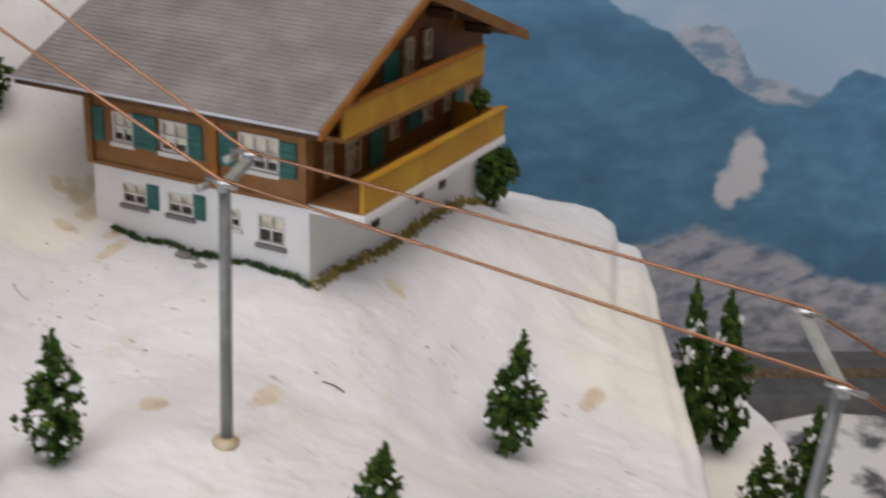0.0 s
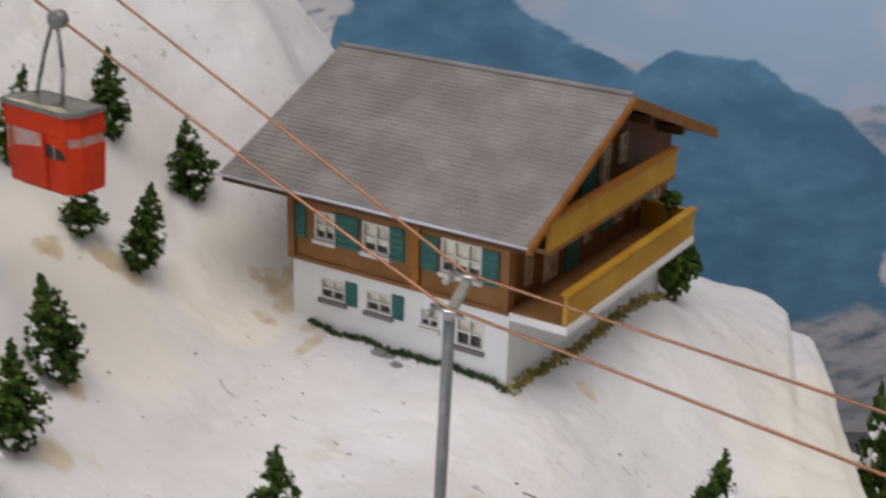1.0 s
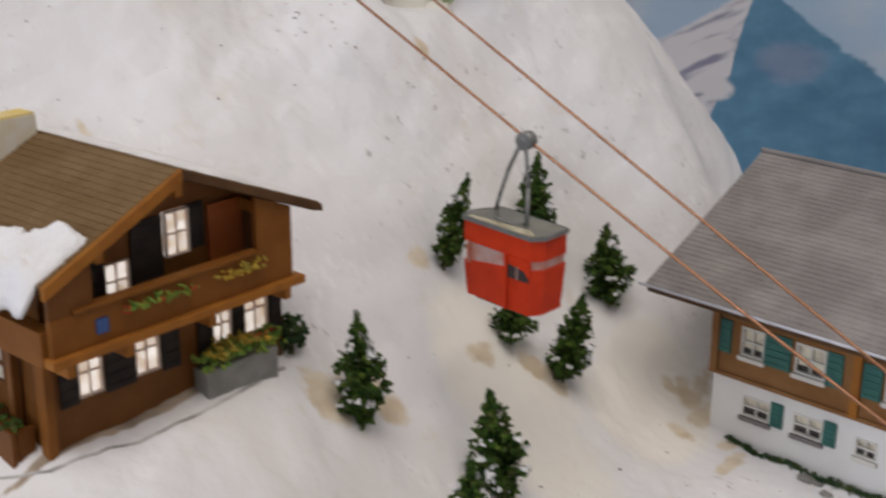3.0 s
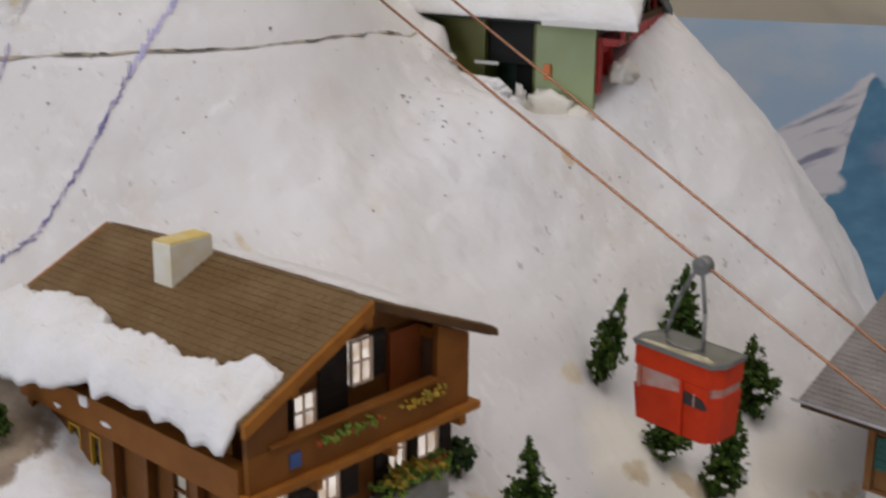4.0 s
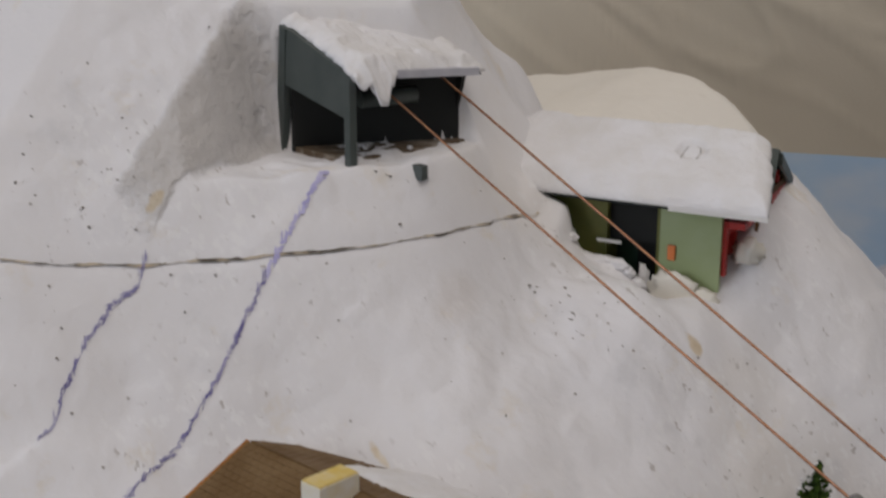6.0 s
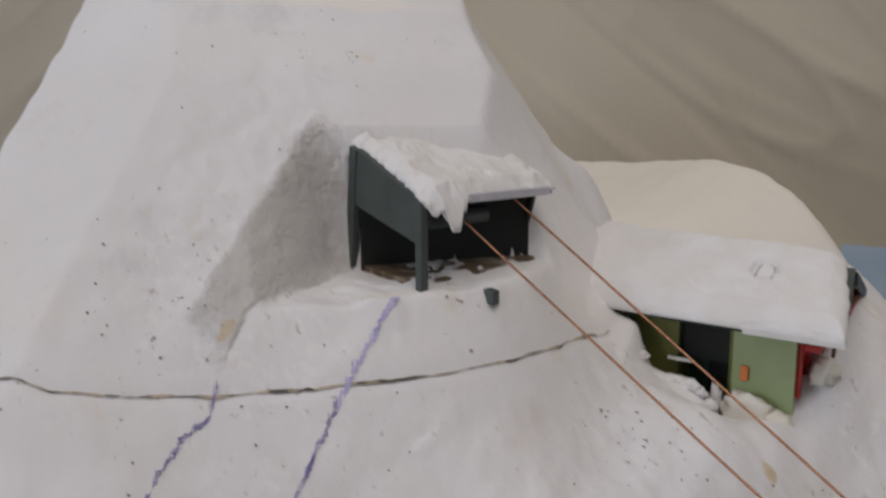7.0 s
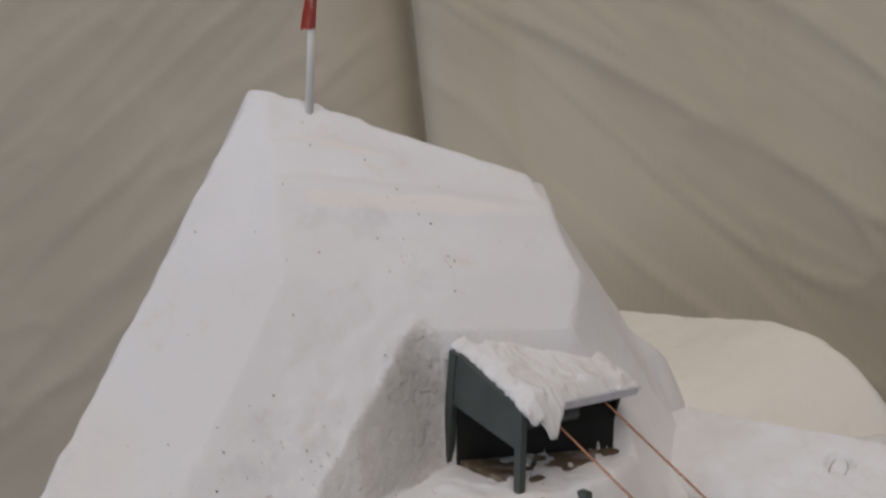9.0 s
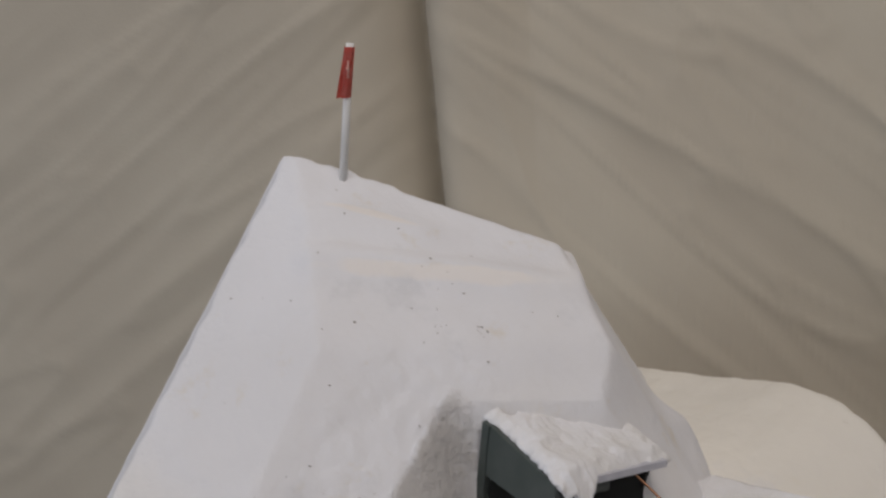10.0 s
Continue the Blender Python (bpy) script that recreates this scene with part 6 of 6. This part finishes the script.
# ---- trees ----
def conifer(seed, tall=.05, wide=.0128):
    t = thing("fir_tree", (0, 0, 0), "small dark green foam fir tree standing in the snow", "tree", "fir trees")
    rnd = random.Random(seed)
    part("trunk", rod(B(), (0, 0, -.004), (0, 0, tall * .92), .0011, .0003, 7), TRUNK, t)
    bm = B()
    # whorls of ragged boughs, each a spray of clumps that droops and turns up at its tip
    boughs = 58
    tips = []
    for k in range(boughs):
        f = (k + rnd.random()) / boughs
        z0 = tall * (.07 + .88 * f)
        reach = wide * min(1, ((1 - f) / .62) ** .8 + .05) * min(1, .32 + f * 2.3) * rnd.uniform(.70, 1.10)
        a0 = k * 2.4 + rnd.uniform(-.5, .5)
        for _ in range(int(10 + 1900 * reach)):
            u = rnd.random() ** .8
            a = a0 + rnd.gauss(0, .20)
            r = reach * u
            z = z0 - reach * (.42 * u - .30 * u ** 3) + rnd.gauss(0, .0011)
            leaf(bm, Vector((r * math.cos(a), r * math.sin(a), z)), .00125 * rnd.uniform(.5, 1.6) * (1.15 - .4 * f), rnd)
        tips.append((reach * math.cos(a0), reach * math.sin(a0), z0 - reach * .10))
    for k in range(10):
        leaf(bm, Vector((rnd.gauss(0, .0005), rnd.gauss(0, .0005), tall * rnd.uniform(.93, 1.01))), .0009, rnd)
    part("crown", bm, LEAF, t)
    bm = B()
    for x, y, z in rnd.sample(tips[:24], 13) + rnd.sample(tips[24:48], 7):
        for _ in range(5):
            leaf(bm, Vector((x * .92 + rnd.gauss(0, .0010), y * .92 + rnd.gauss(0, .0010), z + .0009 + rnd.gauss(0, .0005))), .0013 * rnd.uniform(.5, 1.4), rnd)
    part("snow_dust", bm, SNOW_ROOF, t, "white snow flecks")
    return t


# foot x and y, height, girth, and how far the top leans over
FIRS = [(-.3091, .3428, .0500, 1.0, .002), (-.3230, .3170, .0310, 1.0, 0), (-.1998, .4799, .0545, .95, .005), (-.1980, .3700, .0335, 1.0, .003), (-.4022, .3125, .0445, 1.1, .0015), (-.3905, .2785, .0390, 1.2, 0),
        (-.4528, .3103, .0456, .95, -.002), (-.4187, .3520, .0470, 1.08, -.006), (-.4905, .3938, .0440, .75, .010), (-.4887, .4527, .0425, .95, 0), (-.4659, .4811, .0400, 1.15, -.003), (-.4467, .4230, .0420, 1.0, .0075), (-.4644, .4079, .0270, 1.25, .003),
        (-.1785, .6800, .1070, .72, -.004), (-.1636, .7000, .1000, .80, -.006), (-.1120, .6680, .0720, .85, .002), (-.1280, .6450, .0480, 1.0, 0), (-.5820, .1688, .0250, 1.1, 0)]
kinds = [conifer(s) for s in (1, 2, 3, 4)]
first = []
for k, (x, y, tall, girth, lean) in enumerate(FIRS):
    s = tall / .05
    m = Matrix.Translation((x, y, height(x, y))) @ Matrix.Rotation(lean / tall, 4, (-.62, .78, 0)) @ Matrix.Rotation(k * 1.9, 4, "Z")
    kind = kinds[k % 4]
    kind.scale = (s ** .7 * girth, s ** .7 * girth, s)
    if k < 4:
        first.append((kind, m @ Matrix.Diagonal((*kind.scale, 1))))
    else:
        copy_thing(kind, m)
for kind, m in first:
    kind.matrix_basis = m


# ---- small things on the snow ----
def ribbon(name, points, width, mat, label, category, gaps=0.0, lift=.0005, seed=0, thick=(.05, .20)):
    """A line of short strokes along the slope."""
    bm = B()
    rnd = random.Random(seed)
    pts = [Vector((*p, 0)) for p in points]
    for a, b in zip(pts, pts[1:]):
        n = max(2, int((b - a).length / .0005))
        side = Vector((-(b - a).y, (b - a).x, 0)).normalized()
        for k in range(n):
            if rnd.random() < gaps:
                continue
            c = a.lerp(b, (k + .5) / n) + side * (rnd.gauss(0, width * .20) + width * .35 * noise.noise(Vector((k * .35, a.x * 300, seed))))
            ln, w = .0011 * rnd.uniform(.6, 1.6), width * rnd.uniform(*thick)
            way = ((b - a).normalized() + side * rnd.uniform(-.7, .7)).normalized()
            q = Vector((-way.y, way.x, 0))
            cs = [c + way * ln * i + q * w * j for i, j in ((-1, -.6), (0, -1), (1, -.5), (1, .5), (0, 1), (-1, .6))]
            zs = surface([p.x for p in cs], [p.y for p in cs])
            bm.faces.new([bm.verts.new((p.x, p.y, z + lift)) for p, z in zip(cs, zs)])
    bmesh.ops.recalc_face_normals(bm, faces=bm.faces[:])
    for f in bm.faces:
        if f.normal.z < 0:
            f.normal_flip()
    return tagged(part(name, bm, mat), label, category)


# broad felt strokes above the gap, thin scribbles below it
ribbon("pen_line", [(-.6590, .3185), (-.6582, .3095), (-.6549, .2975), (-.6517, .2858), (-.6496, .2775)], .0016, FELT, "broad pale violet felt stroke on the white slope", "pen line", .22, .0008, 4, (.14, .36))
ribbon("pen_line", [(-.6496, .2775), (-.6454, .2644), (-.6406, .2492), (-.6367, .2336), (-.6345, .2222), (-.6325, .2066), (-.6302, .1925), (-.6252, .1788)], .0017, INK, "violet pen line scribbled down the white slope", "pen line", .25, .0009, 5)
ribbon("pen_line", [(-.6793, .2397), (-.6751, .2316), (-.6763, .2215), (-.6748, .2146), (-.6725, .2058), (-.6676, .1953), (-.6654, .1908), (-.6600, .1822), (-.6600, .1754)], .0017, INK, "violet pen line scribbled down the white slope", "pen line", .25, .0009, 6)

bm = B()
for k, (x, y, s) in enumerate([(-.660, .2599, 1), (-.641, .3027, .8), (-.5685, .3385, .9), (-.5587, .4079, 1), (-.5718, .406, .8), (-.6027, .3358, .6), (-.616, .3365, .5), (-.6972, .2462, .8), (-.5458, .4385, 1), (-.6896, .2492, .6), (-.7926, .2799, .6), (-.7662, .3475, .8), (-.7598, .3697, .6), (-.7479, .3364, .5), (-.7383, .3202, .6),
                                 (-.7492, .271, .8), (-.7179, .3005, .7), (-.7106, .2522, .8), (-.7238, .2112, .9), (-.7129, .2095, .7), (-.7532, .2052, .6), (-.2649, .4402, 1), (-.3461, .4746, 1.1), (-.2617, .6417, 1.0)]):
    lump(bm, (x, y, height(x, y) + .0002), (.0010 * s, .0006 * s, .0005 * s), k, .8, 1)
rnd = random.Random(77)
CLUSTERS = [(-.7049, .2271, .010, 10), (-.7046, .2539, .005, 8), (-.7198, .1945, .012, 10), (-.7413, .3312, .003, 4), (-.7315, .3512, .004, 6), (-.6031, .3939, .012, 16), (-.5787, .3905, .012, 14), (-.5603, .4040, .010, 10), (-.648, .345, .012, 16), (-.690, .205, .016, 20), (-.715, .225, .014, 14), (-.735, .190, .025, 14), (-.660, .225, .020, 10), (-.600, .340, .030, 10), (-.560, .400, .035, 10), (-.590, .400, .02, 6), (-.640, .300, .03, 10), (-.780, .310, .035, 14), (-.745, .350, .015, 12), (-.530, .440, .03, 8), (-.400, .400, .05, 24), (-.360, .400, .03, 12), (-.390, .430, .02, 8), (-.300, .440, .05, 10), (-.430, .330, .03, 14)]
for x0, y0, spread, count in CLUSTERS:
    for k in range(count):
        x, y = rnd.gauss(x0, spread), rnd.gauss(y0, spread)
        s = rnd.choice((.3, .4, .5, .7, 1.0)) * rnd.uniform(.7, 1.2)
        lump(bm, (x, y, height(x, y)), (.0013 * s, .0006 * s, .0004 * s), 50 + k, .8, 1)
tagged(part("grit", bm, SPECK), "loose dark grit scattered on the white slope", "grit", kind="stuff")
bm = B()
x, y = -.6400, .3555
box(bm, x - .0030, x + .0030, y - .0024, y + .0024, height(x, y) - .0015, height(x, y) + .0050, .0004)
for v in bm.verts:
    v.co.x += .0009 * noise.noise(v.co * 400)
    v.co.y += .0012 * noise.noise(v.co * 350 + Vector((3, 0, 0)))
tagged(part("offcut", bm, HUT_PAINT), "small dark grey plastic offcut lying in the snow", "offcut")

# turf round the white chalet's foot
for name, mat, points, seed in (("turf", TURF, [(-.397, .4795), (-.366, .4795), (-.336, .4795), (-.2925, .4795)], 1), ("turf", TURF_YELLOW, [(-.2915, .4795), (-.2905, .530), (-.2900, .590), (-.2895, .648)], 2)):
    bm = B()
    rnd = random.Random(seed)
    for a, b in zip(points, points[1:]):
        n = int(math.dist(a, b) / .00013)
        for k in range(n):
            f = rnd.random()
            x, y = a[0] + (b[0] - a[0]) * f + rnd.gauss(0, .0006 if mat is TURF else .0013), a[1] + (b[1] - a[1]) * f + rnd.gauss(0, .0007)
            leaf(bm, Vector((x, y, height(x, y) + rnd.uniform(0, .0014))), .0009 * rnd.uniform(.6, 1.3), rnd)
    tagged(part(name, bm, mat), "strip of flock turf along the chalet's foot", "turf", kind="stuff")

# shrub behind the chalet and the small potted tree on its balcony
t = thing("shrub", (-.2870, .6490, 1.088), "dark green foam shrub beside the chalet", "shrub")
bm = B()
rnd = random.Random(9)
for k in range(220):
    d = Vector((rnd.gauss(0, 1), rnd.gauss(0, 1), rnd.gauss(0, 1))).normalized() * rnd.uniform(.5, 1)
    leaf(bm, Vector((d.x * .012, d.y * .013, .013 + d.z * .014)), .0030 * rnd.uniform(.6, 1.2), rnd)
part("crown", bm, LEAF, t)
part("trunk", rod(B(), (0, 0, -.006), (0, 0, .012), .0014, .0008, 7), TRUNK, t)
t = thing("potted_tree", (-.2760, .6030, 1.1342), "small round potted tree on the balcony", "plant")
bm = B()
for k in range(70):
    d = Vector((rnd.gauss(0, 1), rnd.gauss(0, 1), rnd.gauss(0, 1))).normalized() * rnd.uniform(.4, 1)
    leaf(bm, Vector((d.x * .0052, d.y * .0052, .0185 + d.z * .0055)), .0018 * rnd.uniform(.6, 1.2), rnd)
part("crown", bm, LEAF, t)
part("trunk", rod(B(), (0, 0, .003), (0, 0, .016), .0008, .0006, 7), TRUNK, t)
part("pot", rod(B(), (0, 0, 0), (0, 0, .005), .0025, .0032, 12), CONCRETE, t)

# pebbles and a twig on the snow, a plaster crumb on the plateau's rim, a shrub at the brown chalet's corner
for x, y, size in ((-.3562, .4765, .0028), (-.3440, .4725, .0022), (-.3500, .4770, .0016)):
    bm = lump(B(), (x, y, height(x, y) + size * .2), (size * 1.4, size, size * .6), int(size * 9000), .6, 2, 1.4)
    tagged(part("pebble", bm, CONCRETE), "small grey pebble at the edge of the turf", "pebble", "pebbles by the turf")
bm = B()
tips = [(-.2610, .4385), (-.2565, .4400), (-.2520, .4402)]
for (x0, y0), (x1, y1) in zip(tips, tips[1:]):
    rod(bm, (x0, y0, height(x0, y0) + .0004), (x1, y1, height(x1, y1) + .0004), .00035, .00025, 6)
tagged(part("twig", bm, TRUNK), "tiny dark twig lying on the snow", "twig")
bm = lump(B(), (-.2860, .7600, height(-.2860, .7600) - .0004), (.0060, .0040, .0022), 71, .7, 3, 1.5)
tagged(part("plaster_crumb", bm, SNOW), "white plaster crumb on the rim of the plateau", "crumb")
t = thing("shrub", (-.4790, .2990, height(-.4790, .2990)), "small dark brown-green shrub at the brown chalet's corner", "shrub")
bm = B()
rnd = random.Random(19)
for k in range(120):
    d = Vector((rnd.gauss(0, 1), rnd.gauss(0, 1), rnd.gauss(0, 1))).normalized() * rnd.uniform(.4, 1)
    leaf(bm, Vector((d.x * .0055, d.y * .0060, .0085 + d.z * .0075)), .0018 * rnd.uniform(.6, 1.2), rnd)
part("crown", bm, TURF, t)
part("trunk", rod(B(), (0, 0, -.003), (0, 0, .008), .0010, .0007, 7), TRUNK, t)

# summit pole with its paper flag
t = thing("summit_flag", (-.8290, .3392, 1.5015), "white stick with a small red paper flag on the summit", "flag")
part("stick", rod(B(), (0, 0, -.008), (.0026, .0022, .0690), .0022, .0021, 14), POLE_WHITE, t)
bm = B()
rows = []
RIGHT, NEAR = Vector((.665, .745, 0)), Vector((.745, -.665, 0))
for k in range(13):
    f = k / 12
    z = .0672 - .0262 * f
    axis = Vector((.0026, .0022, 0)) * (z / .069)
    # glued round the stick on one side, hanging out in a loose slanting tail on the other
    left, right = -.0027 - .0030 * f, .0027 - .0004 * f
    row = []
    for j in range(9):
        u = left + (right - left) * j / 8
        bulge = .0026 * math.sqrt(max(0, 1 - min(1, abs(u) / .0027) ** 2)) + .0005 + .0006 * f * math.sin(j * 1.1 + f * 3)
        row.append(bm.verts.new(axis + RIGHT * u + NEAR * bulge + Vector((0, 0, z - .0010 * f * (8 - j) / 8))))
    rows.append(row)
for p, q in zip(rows, rows[1:]):
    for j in range(8):
        bm.faces.new((p[j], p[j + 1], q[j + 1], q[j]))
bmesh.ops.solidify(bm, geom=bm.faces[:], thickness=.0003)
flag = part("flag", bm, FLAG_RED, t, "red paper flag wrapped round the stick")
bm = B()
centre = Vector((.0021, .0018, .0560)) + NEAR * .0036
for a, b, r in ((RIGHT * -.0010, RIGHT * .0010, .0007), (Vector((0, 0, -.0048)), Vector((0, 0, .0040)), .0006)):
    rod(bm, centre + a, centre + b, r, r * .6, 8)
part("print_mark", bm, FLAG_PALE, flag, "faded pale print")

# the open joint between the two plaster shells
bm = B()
previous = None
for (ax, ay), (bx, by) in zip(CRACK, CRACK[1:]):
    side = Vector((-(by - ay), bx - ax)).normalized()
    for k in range(12):
        f = k / 12
        c = Vector((ax + (bx - ax) * f, ay + (by - ay) * f))
        c += side * .0002 * noise.noise(Vector((c.x * 300, c.y * 300, 2)))
        wide = max(.00016, .00032 + .0006 * noise.noise(Vector((c.x * 75, c.y * 75, 7))) + .0002 * noise.noise(Vector((c.x * 420, c.y * 420, 3))))
        ps = [c + side * wide, c - side * wide]
        row = [bm.verts.new((p.x, p.y, height(p.x, p.y) + h)) for p, h in zip(ps, (-.0003, .0001))]
        if previous:
            bm.faces.new((previous[0], previous[1], row[1], row[0]))
        previous = row
bmesh.ops.recalc_face_normals(bm, faces=bm.faces[:])
tagged(part("gap_line", bm, GAP), "thin dark uneven gap between two plaster shells of the mountain", "gap")

GREY_KERB = material("edge_and_shadow_grey", (0.28, 0.27, 0.25), 0.8, 0, (0.6, 0.58, 0.55), 90, 4, (0.4, 0.6))
# edge strip of the path before the brown chalet; its grey also stands for the step's shadow
bm = B()
pts = [(-.4834, .1800), (-.4713, .1913), (-.4690, .2049), (-.4670, .2200), (-.4664, .2345), (-.4671, .2533), (-.4708, .2756), (-.4750, .2917)]
for (x0, y0), (x1, y1) in zip(pts, pts[1:]):
    for k in range(6):
        f0, f1 = k / 6, (k + 1) / 6
        c = [(x0 + (x1 - x0) * f, y0 + (y1 - y0) * f) for f in (f0, f1)]
        quad = [bm.verts.new((x + dx, y, height(x, y) + h)) for (x, y) in c for dx, h in ((-.0006, -.002), (-.0005, .0006), (.0004, .0004), (.0006, -.003))]
        for i in range(4):
            bm.faces.new((quad[i], quad[(i + 1) % 4], quad[4 + (i + 1) % 4], quad[4 + i]))
bmesh.ops.remove_doubles(bm, verts=bm.verts[:], dist=.0002)
bmesh.ops.recalc_face_normals(bm, faces=bm.faces[:])
tagged(part("kerb", bm, GREY_KERB), "low grey strip for the path's edge and its shadow line before the brown chalet", "kerb", kind="structure")

# lower level of the layout before the backdrop: rocky snow and a track bed
def strip(name, u0, u1, d0, d1, z0, z1, mat, label, category, wave=0.0):
    nu, nd = 60, 24
    top = []
    for i in range(nu):
        for j in range(nd):
            p = backdrop_at(u0 + (u1 - u0) * i / (nu - 1), d0 + (d1 - d0) * j / (nd - 1))
            z = z1 + wave * noise.noise(Vector((p.x * 18, p.y * 18, 1))) + wave * .5 * noise.noise(Vector((p.x * 60, p.y * 60, 2)))
            top.append((p.x, p.y, z))
    n = nu * nd
    faces = []
    for i in range(nu - 1):
        for j in range(nd - 1):
            a = i * nd + j
            faces += [(a, a + 1, a + nd + 1, a + nd), (n + a, n + a + nd, n + a + nd + 1, n + a + 1)]
    rim = [i * nd for i in range(nu)] + [(nu - 1) * nd + j for j in range(1, nd)] + [i * nd + nd - 1 for i in range(nu - 2, -1, -1)] + [j for j in range(nd - 2, 0, -1)]
    faces += [(a, b, n + b, n + a) for a, b in zip(rim, rim[1:] + rim[:1])]
    mesh = bpy.data.meshes.new(name)
    mesh.from_pydata(top + [(x, y, z0) for x, y, _ in top], [], faces)
    mesh.polygons.foreach_set("use_smooth", [True] * len(faces))
    mesh.materials.append(mat)
    return tagged(new(name, mesh), label, category, kind="structure")


# the plain plinth under the whole layout
bm = prism(B(), [(-1.12, -.05), (.09, -.05), (.09, .94), (-1.12, .94)], "z", .001, .744)
prism(bm, [tuple(backdrop_at(u, d).xy) for u, d in ((.60, -.95), (.60, -.002), (-1.6, -.002), (-1.6, -.95))], "z", .0005, .7425)
tagged(part("baseboard", bm, HALL_WHITE), "plain off-white plinth under the layout", "plinth", kind="structure")
strip("lower_ground", .60, -1.6, -.95, -.002, .745, .852, ROCKY, "rocky snow-covered lower ground of the layout", "ground", .010)
strip("road", -.20, -1.2, -.082, -.052, .80, .868, ASPHALT, "dark grey road along the foot of the backdrop", "road")
strip("road", -.20, -1.2, -.046, -.010, .80, .869, ASPHALT, "dark grey road along the foot of the backdrop", "road")
strip("kerb", -.20, -1.2, -.052, -.046, .80, .873, TRUNK, "brown edging strip between the two lanes", "kerb")
